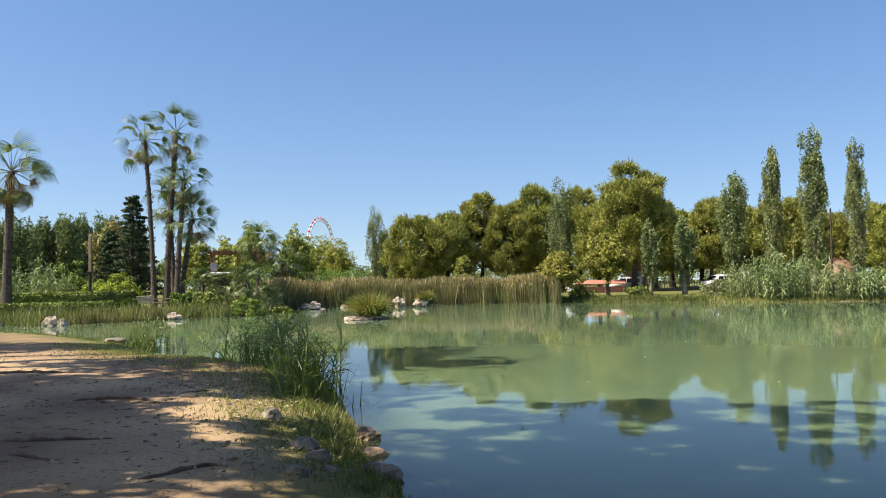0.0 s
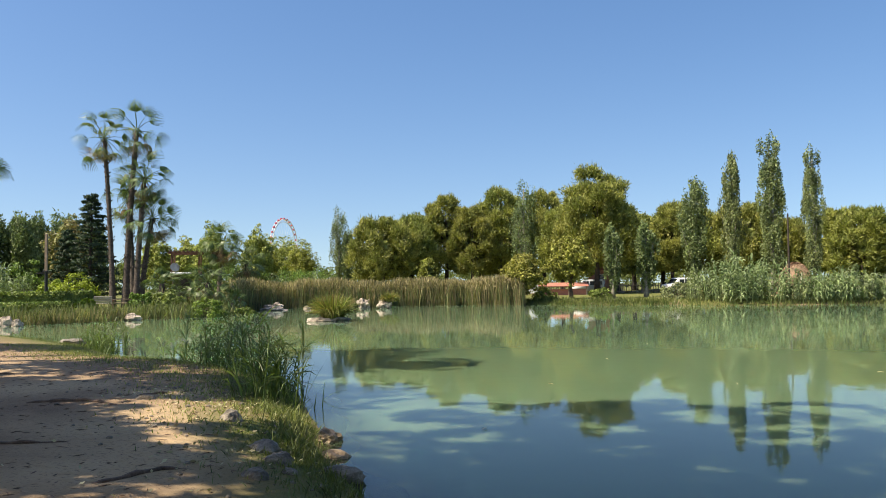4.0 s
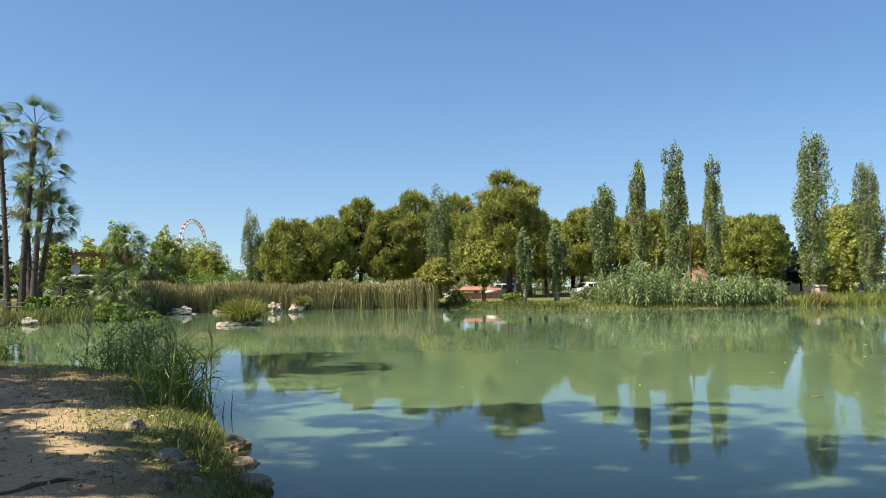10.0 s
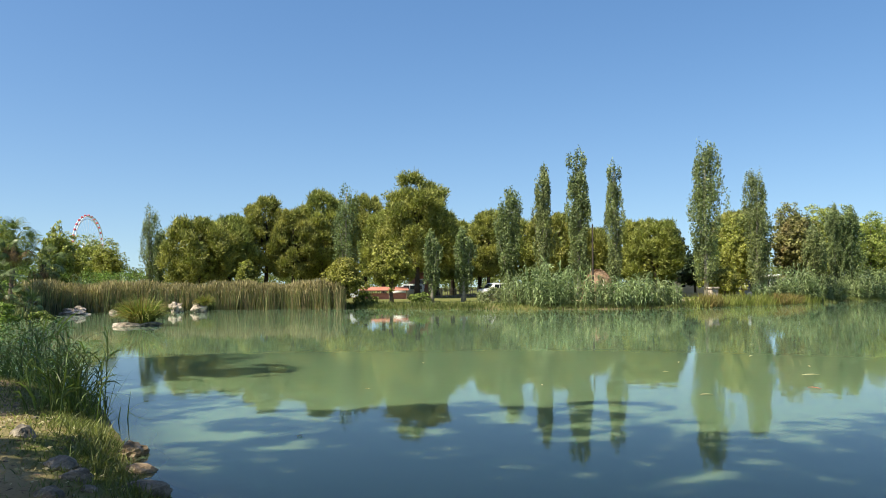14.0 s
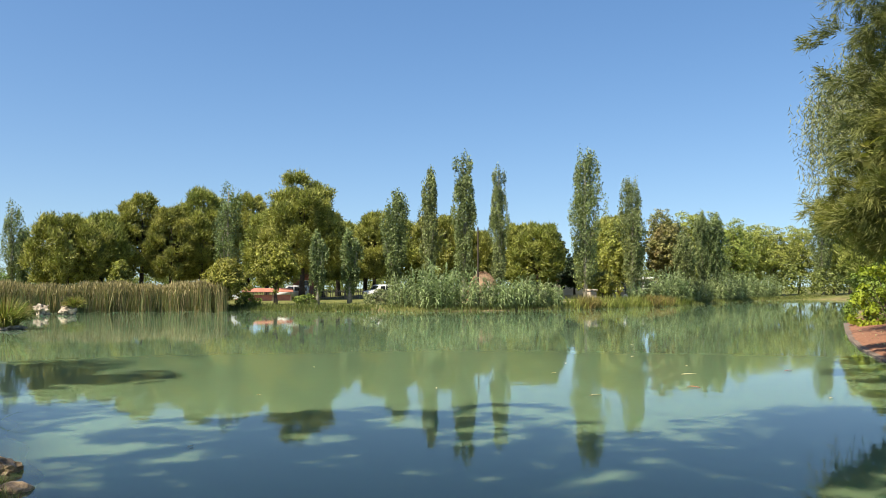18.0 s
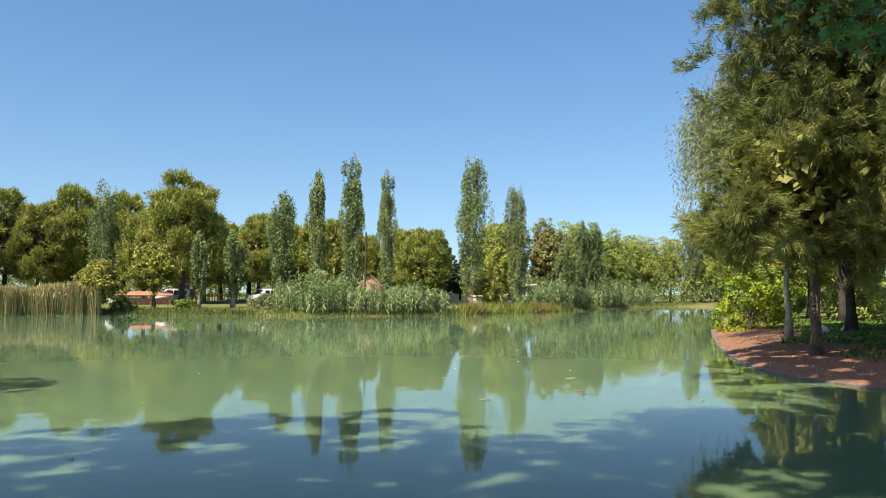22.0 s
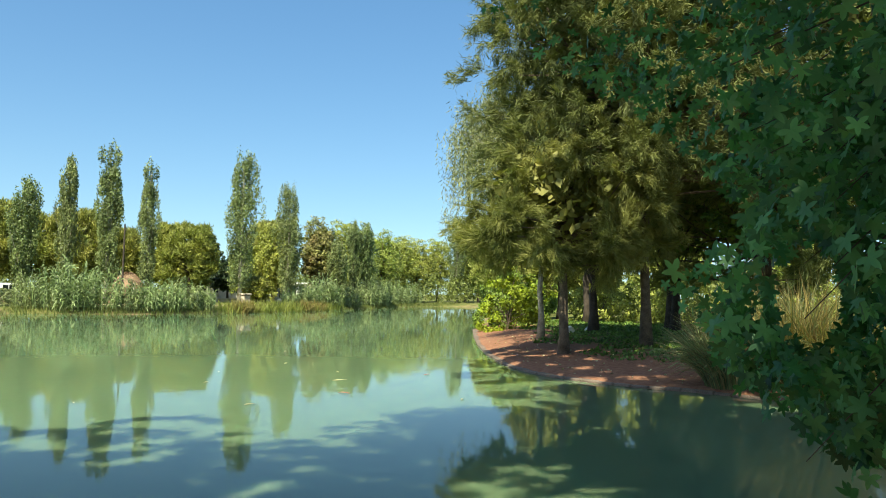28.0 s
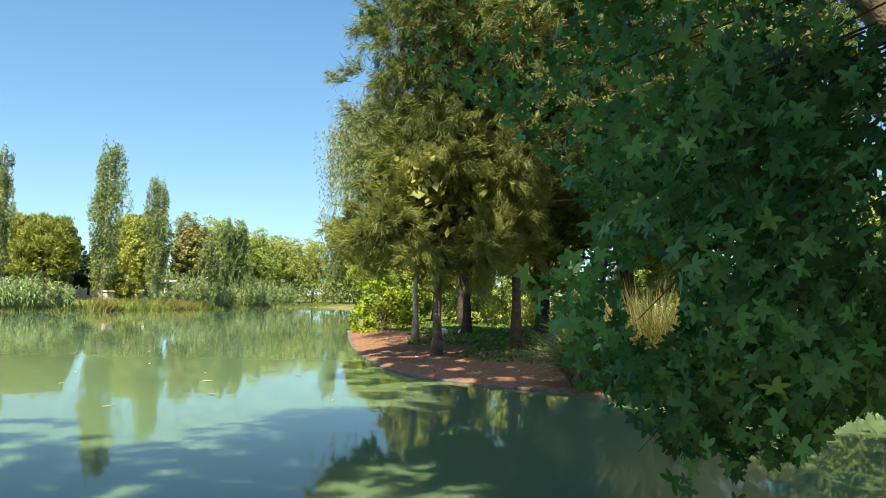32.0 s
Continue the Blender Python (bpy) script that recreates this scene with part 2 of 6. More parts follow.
def strips(base, d0, length, width, droop, seg=3, rng=RNG):
    """Long narrow leaves that start along d0 and bend down: seg pieces each."""
    n = len(base)
    pts = [np.asarray(base, float)]
    d = unit(np.asarray(d0, float))
    side = unit(np.cross(d, np.array([0, 0, 1.0])) + rng.normal(size=(n, 3)) * 0.35)
    step = (np.asarray(length, float) / seg).reshape(-1, 1)
    for i in range(seg):
        pts.append(pts[-1] + d * step)
        d = unit(d + np.array([0, 0, -1.0]) * np.asarray(droop, float).reshape(-1, 1))
    w = np.asarray(width, float).reshape(-1, 1) * 0.5
    prof = [0.7, 1.0, 0.75, 0.45, 0.3][:seg]
    rows = []
    for i in range(seg):
        rows += [pts[i] - side * w * prof[i], pts[i] + side * w * prof[i]]
    rows.append(pts[seg])
    v = np.stack(rows, 1)
    k = 2 * seg + 1
    v = v.reshape(-1, 3)
    o = (np.arange(n) * k)[:, None]
    quads = [o + np.array([[2 * i, 2 * i + 1, 2 * i + 3, 2 * i + 2]]) for i in range(seg - 1)]
    tri = o + np.array([[2 * seg - 2, 2 * seg - 1, 2 * seg]])
    faces = [tuple(r) for q in quads for r in q.tolist()] + [tuple(r) for r in tri.tolist()]
    return v, faces


def merge_np(*geos):
    """Joins leaf sets whose faces are arrays of one width."""
    vs, fs, o = [], [], 0
    for v, f in geos:
        vs.append(v)
        fs.append(f + o)
        o += len(v)
    return np.concatenate(vs), np.concatenate(fs)


def clumps(centres, radius, per, size, up=0.3, flat=0.8, rng=RNG, aspect=0.45, outward=None, spiky=False):
    """Leaf clumps: per leaves round each centre, their faces turned outwards and a little up."""
    centres = np.asarray(centres, float)
    c = np.repeat(centres, per, 0)
    n = len(c)
    d = unit(rng.normal(size=(n, 3)))
    if outward is not None:
        d = unit(d + np.repeat(outward, per, 0) * 0.9)
    r = radius * rng.uniform(0.15, 1.0, (n, 1)) ** 0.6
    p = c + d * r * np.array([1, 1, flat])
    face = unit(d + rng.normal(size=(n, 3)) * 0.55 + np.array([0, 0, 0.25]))
    a = unit(np.cross(face, rng.normal(size=(n, 3))) + np.array([0, 0, up]) + d * 0.25)
    side = unit(np.cross(a, face))
    s = size * rng.uniform(0.6, 1.3, (n, 1))
    w = s * aspect * 0.5
    mid = p + a * s * 0.1
    if spiky:
        v = np.stack([p - a * s * 0.5 - side * w, p - a * s * 0.5 + side * w, p + a * s * 0.5], 1).reshape(-1, 3)
        return v, np.arange(3 * n).reshape(n, 3)
    v = np.stack([p - a * s * 0.5, mid + side * w, p + a * s * 0.5, mid - side * w], 1).reshape(-1, 3)
    return v, np.arange(4 * n).reshape(n, 4)


# ---------------------------------------------------------------- ground and water
SHORE_NEAR = [(5.0, 2.6), (3.0, 4.2), (1.2, 5.4), (0.0, 6.8), (-0.5, 8.4), (-0.95, 10.0), (-1.05, 11.2), (-1.4, 12.6), (-1.9, 15.2), (-3.0, 18.0), (-5.1, 20.6), (-7.6, 22.0), (-9.2, 25.5), (-12.8, 30.0), (-18.0, 34.5), (-26.0, 40.0), (-44.0, 46.0)]
SHORE_LEFT = [(-44.0, 53.0), (-26.5, 47.8), (-23.5, 47.2), (-20.9, 49.4), (-18.3, 53.4), (-15.2, 55.6), (-13.4, 60.0), (-15.0, 70.0), (-17.0, 84.0)]
SHORE_FAR = [(-6.0, 90.0), (4.0, 88.0), (10.6, 80.0), (16.0, 74.0), (23.5, 69.2), (30.0, 65.0), (36.5, 65.0), (45.0, 66.6), (60.0, 73.0), (73.0, 81.0), (92.0, 92.0), (112.0, 98.0)]
SHORE_RIGHT = [(110.0, 90.0), (88.0, 71.0), (60.0, 48.0), (44.0, 36.5), (30.5, 25.2), (26.0, 21.2), (21.6, 17.0), (19.0, 14.0), (18.0, 11.6), (17.9, 9.5), (18.2, 8.0), (18.0, 6.2), (18.5, 4.8), (20.6, 3.5), (21.6, 1.2), (19.6, -0.5), (14.0, -1.4), (10.4, -2.7), (8.4, -2.4), (7.9, -0.6), (7.0, 0.9)]
POND = np.array(SHORE_NEAR + SHORE_LEFT + SHORE_FAR + SHORE_RIGHT)


def rounded(poly, times=2):
    for _ in range(times):
        q = np.roll(poly, -1, 0)
        poly = np.stack([poly * 0.75 + q * 0.25, poly * 0.25 + q * 0.75], 1).reshape(-1, 2)
    return poly


POND = rounded(POND)


def shore_distance(x, y):
    """Metres from the waterline: positive on land, negative on the pond."""
    p = np.stack([np.ravel(x), np.ravel(y)], -1).astype(float)
    best = np.full(len(p), 1e9)
    inside = np.zeros(len(p), bool)
    q = np.roll(POND, -1, 0)
    for a, b in zip(POND, q):
        ab = b - a
        t = np.clip(((p - a) @ ab) / (ab @ ab + 1e-12), 0, 1)
        best = np.minimum(best, np.hypot(*(p - a - t[:, None] * ab).T))
        cross = (a[1] > p[:, 1]) != (b[1] > p[:, 1])
        if abs(b[1] - a[1]) > 1e-9:
            inside ^= cross & (p[:, 0] < (b[0] - a[0]) * (p[:, 1] - a[1]) / (b[1] - a[1]) + a[0])
    return np.where(inside, -best, best)


def waves(x, y, s, k=0):
    return np.sin(x / s + 1.3 * k) * np.cos(y / s * 1.17 + 0.7 * k) * 0.5 + np.sin((x * 0.6 + y * 0.8) / s * 1.9 + k) * 0.3


def spit_weight(x, y):
    """1 on the red-soil spit on the other side of the cove."""
    return np.clip((np.asarray(x) - 13.5) / 3, 0, 1) * np.clip((38 - np.asarray(y) * 1.0 - np.asarray(x) * 0.0) / 6, 0, 1) * np.clip((50 - np.asarray(x)) / 8, 0, 1)


def height(x, y):
    x, y = np.asarray(x, float), np.asarray(y, float)
    d = shore_distance(x, y).reshape(x.shape)
    land = 0.45 * (1 - np.exp(-np.maximum(d, 0) / 0.9)) + 0.012 * np.clip(d, 0, 60)
    low = 0.1 * np.minimum(np.maximum(d, 0) / 0.15, 1) + 0.085 * np.clip(d, 0, 6)
    w = spit_weight(x, y)
    land = land * (1 - w) + low * w
    land = land + waves(x, y, 0.55, 2) * 0.018 * np.clip(d, 0, 1) + waves(x, y, 2.1, 1) * 0.035 * np.clip(d, 0, 1) + waves(x, y, 9.0, 3) * 0.06 * np.clip(d / 8, 0, 1)
    bed = np.maximum(d * 0.4, -1.2)
    return np.where(d > 0, land, bed)


def ground_z(x, y):
    return float(height(np.array([x]), np.array([y]))[0])


def axis(lo, hi, fine, far, growth):
    a = list(np.arange(lo, hi + 1e-6, fine))
    s = fine
    while a[-1] < far:
        s *= growth
        a.append(a[-1] + s)
    s = fine
    while a[0] > -far:
        s *= growth
        a.insert(0, a[0] - s)
    return np.array(a)


gx, gy = axis(-11, 23, 0.24, 2500, 1.08), axis(3, 24, 0.24, 2500, 1.08)
X, Y = np.meshgrid(gx, gy)
Z = height(X, Y)
nx, ny = len(gx), len(gy)
idx = np.arange(nx * ny).reshape(ny, nx)
quads = np.stack([idx[:-1, :-1], idx[:-1, 1:], idx[1:, 1:], idx[1:, :-1]], -1).reshape(-1, 4)


def ground_material():
    m = bpy.data.materials.new("bank_earth_and_grass")
    m.use_nodes = True
    n, l = m.node_tree.nodes, m.node_tree.links
    b = n["Principled BSDF"]
    b.inputs["Roughness"].default_value = 0.95
    b.inputs["Specular IOR Level"].default_value = 0.2
    co = n.new("ShaderNodeTexCoord")

    def noise_at(scale, detail=6):
        t = n.new("ShaderNodeTexNoise")
        t.inputs["Scale"].default_value, t.inputs["Detail"].default_value = scale, detail
        l.new(co.outputs["Object"], t.inputs["Vector"])
        return t.outputs[0]

    def ranged(s, a, c, lo=0.0, hi=1.0):
        r = n.new("ShaderNodeMapRange")
        for i, v in enumerate((a, c, lo, hi)):
            r.inputs[i + 1].default_value = v
        l.new(s, r.inputs[0])
        return r.outputs[0]

    def mix(f, a, c):
        x = n.new("ShaderNodeMix")
        x.data_type = "RGBA"
        for i, s in ((0, f), (6, a), (7, c)):
            if isinstance(s, tuple):
                x.inputs[i].default_value = (*s, 1)
            else:
                l.new(s, x.inputs[i])
        return x.outputs[2]

    zone = n.new("ShaderNodeAttribute")
    zone.attribute_name = "zone"
    sep = n.new("ShaderNodeSeparateColor")
    l.new(zone.outputs["Color"], sep.inputs[0])
    n1, n2, n3 = noise_at(0.9), noise_at(7), noise_at(60, 4)
    dirt = mix(ranged(n1, 0.35, 0.65), (0.26, 0.165, 0.10), (0.42, 0.285, 0.17))
    dirt = mix(ranged(noise_at(2.6), 0.5, 0.72, 0, 0.6), dirt, (0.22, 0.15, 0.10))
    # blue zone: pale sand, also used to paint the sun pools on the bank
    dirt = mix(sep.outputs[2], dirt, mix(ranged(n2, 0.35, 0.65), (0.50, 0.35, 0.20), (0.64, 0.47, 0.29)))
    dirt = mix(ranged(n2, 0.45, 0.75, 0, 0.45), dirt, (0.24, 0.15, 0.09))
    dirt = mix(ranged(n3, 0.55, 0.75, 0, 0.6), dirt, (0.56, 0.44, 0.29))
    dirt = mix(ranged(noise_at(26, 5), 0.56, 0.7, 0, 0.75), dirt, (0.13, 0.085, 0.055))
    red = mix(ranged(n2, 0.35, 0.65), (0.25, 0.115, 0.072), (0.36, 0.185, 0.115))
    red = mix(ranged(n3, 0.55, 0.75, 0, 0.5), red, (0.2, 0.09, 0.05))
    turf = mix(ranged(n1, 0.35, 0.65), (0.10, 0.13, 0.03), (0.20, 0.19, 0.06))
    turf = mix(ranged(n2, 0.5, 0.75, 0, 0.6), turf, (0.30, 0.23, 0.11))
    col = mix(sep.outputs[0], turf, dirt)
    col = mix(sep.outputs[1], col, red)
    l.new(col, b.inputs["Base Color"])
    bp = n.new("ShaderNodeBump")
    bp.inputs["Strength"].default_value, bp.inputs["Distance"].default_value = 0.7, 0.03
    add = n.new("ShaderNodeMath")
    add.operation = "ADD"
    l.new(n2, add.inputs[0])
    l.new(n3, add.inputs[1])
    l.new(add.outputs[0], bp.inputs["Height"])
    l.new(bp.outputs[0], b.inputs["Normal"])
    return m


ground = part("ground", (np.stack([X, Y, Z], -1).reshape(-1, 3), quads), ground_material(), None, "", True)
tagged(ground, "sandy earth bank and dry grass park ground around the pond", "ground", kind="structure")
D = shore_distance(X, Y).reshape(X.shape)
near_bank = np.clip((24 - Y) / 6, 0, 1) * np.clip((9 - X) / 3, 0, 1)
dirt_w = np.clip(near_bank * np.clip((D - 0.9 + waves(X, Y, 0.7, 5) * 0.5) / 0.8, 0, 1) + 0.75 * np.clip((34 - Y) / 4, 0, 1) * np.clip((-6 - X) / 4, 0, 1) * np.clip((D - 1.2) / 1.5, 0, 1), 0, 1)
dirt_w = np.maximum(dirt_w, (D < 0) * 0.8)
dirt_w = np.maximum(dirt_w, np.exp(-((X + 20.6) ** 2 + (Y - 53.5) ** 2) / 4.0) * (D > 0))
red_w = spit_weight(X, Y) * np.clip((5.5 - D) / 1.5, 0, 1) * (D > -1)
# pale sand set where sun pools lie, their brightness put into the colour
sunlit_sand = np.zeros_like(X)
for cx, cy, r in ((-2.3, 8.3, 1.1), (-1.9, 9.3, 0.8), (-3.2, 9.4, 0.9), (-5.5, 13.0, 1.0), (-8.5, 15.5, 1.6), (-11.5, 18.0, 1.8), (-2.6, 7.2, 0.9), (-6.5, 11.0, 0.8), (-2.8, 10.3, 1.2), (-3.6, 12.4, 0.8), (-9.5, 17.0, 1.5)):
    sunlit_sand = np.maximum(sunlit_sand, np.exp(-((X - cx) ** 2 + (Y - cy) ** 2) / r ** 2))
sunlit_sand = np.clip(sunlit_sand * 1.25 + waves(X, Y, 0.35, 4) * 0.25 * (sunlit_sand > 0.1), 0, 1)
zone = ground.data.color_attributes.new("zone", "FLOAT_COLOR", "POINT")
zone.data.foreach_set("color", np.stack([dirt_w, red_w, sunlit_sand, D * 0 + 1], -1).astype(np.float32).reshape(-1))


def water_material():
    """Milky green water; the shallow rim is clear enough to show the bed."""
    m = bpy.data.materials.new("turbid_green_water")
    m.use_nodes = True
    n, l = m.node_tree.nodes, m.node_tree.links
    b = n["Principled BSDF"]
    b.inputs["Roughness"].default_value = 0.025
    b.inputs["IOR"].default_value = 1.33
    b.inputs["Specular IOR Level"].default_value = 0.18
    b.subsurface_method = "BURLEY"
    b.inputs["Subsurface Weight"].default_value = 1.0
    b.inputs["Subsurface Radius"].default_value = (0.3, 0.42, 0.38)
    b.inputs["Subsurface Scale"].default_value = 0.8
    co = n.new("ShaderNodeTexCoord")
    murk = n.new("ShaderNodeTexNoise")
    murk.inputs["Scale"].default_value, murk.inputs["Detail"].default_value = 0.12, 4
    l.new(co.outputs["Object"], murk.inputs["Vector"])
    mx = n.new("ShaderNodeMix")
    mx.data_type = "RGBA"
    mx.inputs[6].default_value, mx.inputs[7].default_value = (0.118, 0.178, 0.096, 1), (0.14, 0.205, 0.112, 1)
    l.new(murk.outputs[0], mx.inputs[0])
    l.new(mx.outputs[2], b.inputs["Base Color"])
    swell = n.new("ShaderNodeTexNoise")
    swell.inputs["Scale"].default_value, swell.inputs["Detail"].default_value = 1.6, 3
    swell.inputs["Roughness"].default_value = 0.5
    l.new(co.outputs["Object"], swell.inputs["Vector"])
    # patches where a light breath of air roughens the still surface
    calm = n.new("ShaderNodeTexNoise")
    calm.inputs["Scale"].default_value, calm.inputs["Detail"].default_value = 0.09, 3
    l.new(co.outputs["Object"], calm.inputs["Vector"])
    fine = n.new("ShaderNodeTexNoise")
    fine.inputs["Scale"].default_value, fine.inputs["Detail"].default_value = 7.0, 2
    l.new(co.outputs["Object"], fine.inputs["Vector"])
    amount = n.new("ShaderNodeMapRange")
    for i, v in enumerate((0.42, 0.68, 0.0, 0.22)):
        amount.inputs[i + 1].default_value = v
    l.new(calm.outputs[0], amount.inputs[0])
    both = n.new("ShaderNodeMath")
    both.operation = "MULTIPLY_ADD"
    l.new(fine.outputs[0], both.inputs[0])
    l.new(amount.outputs[0], both.inputs[1])
    l.new(swell.outputs[0], both.inputs[2])
    bp = n.new("ShaderNodeBump")
    bp.inputs["Strength"].default_value, bp.inputs["Distance"].default_value = 0.12, 0.015
    l.new(both.outputs[0], bp.inputs["Height"])
    l.new(bp.outputs[0], b.inputs["Normal"])
    clear = n.new("ShaderNodeBsdfTransparent")
    clear.inputs[0].default_value = (0.42, 0.52, 0.42, 1)
    gloss = n.new("ShaderNodeBsdfGlossy")
    gloss.inputs["Roughness"].default_value = 0.03
    l.new(bp.outputs[0], gloss.inputs["Normal"])
    fres = n.new("ShaderNodeFresnel")
    fres.inputs["IOR"].default_value = 1.33
    l.new(bp.outputs[0], fres.inputs["Normal"])
    rim = n.new("ShaderNodeMixShader")
    l.new(fres.outputs[0], rim.inputs[0])
    l.new(clear.outputs[0], rim.inputs[1])
    l.new(gloss.outputs[0], rim.inputs[2])
    depth = n.new("ShaderNodeAttribute")
    depth.attribute_name = "shallow"
    out = n.new("ShaderNodeMixShader")
    l.new(depth.outputs["Fac"], out.inputs[0])
    l.new(b.outputs[0], out.inputs[1])
    l.new(rim.outputs[0], out.inputs[2])
    l.new(out.outputs[0], n["Material Output"].inputs["Surface"])
    return m


wx = np.concatenate([[-63.0, -40.0], gx[(gx > -34) & (gx < 34)], [45.0, 60.0, 90.0, 127.0]])
wy = np.concatenate([[-12.0, -4.0], gy[(gy > 0) & (gy < 34)], [45.0, 60.0, 85.0, 112.0]])
WX, WY = np.meshgrid(wx, wy)
widx = np.arange(WX.size).reshape(WX.shape)
wq = np.stack([widx[:-1, :-1], widx[:-1, 1:], widx[1:, 1:], widx[1:, :-1]], -1).reshape(-1, 4)
water = part("water", (np.stack([WX, WY, WX * 0], -1).reshape(-1, 3), wq), water_material())
WD = shore_distance(WX, WY)
WD = WD + waves(WX, WY, 0.45, 6).ravel() * 0.25
rim_w = np.clip(1 + WD / 1.1, 0, 1) * (WX.ravel() < 9) * (WY.ravel() < 22)
water.data.attributes.new("shallow", "FLOAT", "POINT").data.foreach_set("value", (rim_w * 0.85).astype(np.float32))
tagged(water, "still murky green pond water reflecting trees and sky", "water", kind="structure")

# ---------------------------------------------------------------- trees


def rand(a, b, n=None):
    return RNG.uniform(a, b, n)


def limbs_to(targets, z0, z1, r0, axis_xy=(0, 0), n=5):
    """Bent limbs from the trunk axis to the target points."""
    gs = []
    for t in targets:
        h = z0 + (z1 - z0) * RNG.uniform(0, 0.8)
        a = Vector((axis_xy[0], axis_xy[1], min(h, t[2])))
        b = Vector(t)
        m = a.lerp(b, 0.5) + Vector((rand(-0.2, 0.2), rand(-0.2, 0.2), rand(-0.1, 0.3)))
        gs.append(tube([a, m, b], [r0, r0 * 0.6, r0 * 0.2], n))
    return join(*gs)


def trunk_geo(h, r, lean=(0, 0), wob=0.15, n=9, flare=1.5, seg=7):
    pts, rad = [], []
    for i in range(seg + 1):
        k = i / seg
        pts.append((lean[0] * k + RNG.normal() * wob * k * 0.5, lean[1] * k + RNG.normal() * wob * k * 0.5, h * k - 0.15 * (i == 0)))
        rad.append(r * (flare if i == 0 else 1.0) * (1 - 0.75 * k) + 0.01)
    return tube(pts, rad, n)


def inner(r, rz, zc, n, size=0.8):
    """Large dim leaves deep inside a crown, which close it against the light."""
    size = min(size, r * 0.2)
    p = unit(RNG.normal(size=(n, 3))) * RNG.uniform(0.1, 0.9, (n, 1)) ** 0.5 * [r, r, rz] + [0, 0, zc]
    return clumps(p, 0.2, 2, size, up=0.2, aspect=0.6)


def sized(t, h, w, crown="crown"):
    """Scales a tree so that its crown is h high and w wide all told."""
    v = np.concatenate([np.array([q.co[:] for q in o.data.vertices]) for o in t.children if o.name.split(".")[0] == crown])
    r = np.percentile(np.hypot(v[:, 0], v[:, 1]), 97)
    m = Matrix.Diagonal((w * 0.5 / r, w * 0.5 / r, h / np.percentile(v[:, 2], 99.3), 1))
    for o in t.children:
        o.data.transform(m)
    return t


def poplar(h, w, leaves=13000, bark="palebark", leafmat="poplar", size=0.28, name="poplar_tree", label="tall slender columnar poplar with grey-green leaves"):
    """A columnar poplar, built at the origin."""
    t = thing(name, pose(0, 0, 0), label, name.replace("_", " "), "poplars round the pond" if name == "poplar_tree" else "screen trees")
    part("trunk", trunk_geo(h * 0.96, 0.13 + h * 0.007, wob=0.12), M[bark], t, "pale smooth poplar trunk", True)
    k = 150
    z = h * (0.14 + 0.86 * RNG.uniform(0, 1, k) ** 0.85)
    s = z / h
    prof = np.interp(s, [0.1, 0.2, 0.4, 0.6, 0.8, 0.95, 1.0], [0.45, 0.7, 0.85, 1.0, 0.95, 0.7, 0.4]) * (1 + 0.3 * np.sin(s * 17 + h))
    a = RNG.uniform(0, 2 * pi, k)
    rr = w * 0.5 * prof * RNG.uniform(0.35, 1.0, k)
    # a few upright leaders share the column
    lead = RNG.integers(0, 4, k)
    la = lead * 1.9 + h
    z = z * np.array([1.0, 0.96, 0.9, 0.84])[lead]
    off = w * 0.2 * np.minimum(s * 1.6, 1.0) * (lead > 0)
    rr = rr * 0.72
    c = np.stack([rr * np.cos(a) + off * np.cos(la), rr * np.sin(a) + off * np.sin(la), z], -1)
    part("branch", limbs_to(c[::6] * [1, 1, 0.97], h * 0.1, h * 0.8, 0.06, n=4), M[bark], t)
    g = clumps(np.concatenate([c, c + [0, 0, 0.45]]), w * 0.13, leaves // (2 * k), size, up=0.7, flat=2.6)
    part("crown", g, M[leafmat], t, "dense upright leafy column")
    return sized(t, h, w)


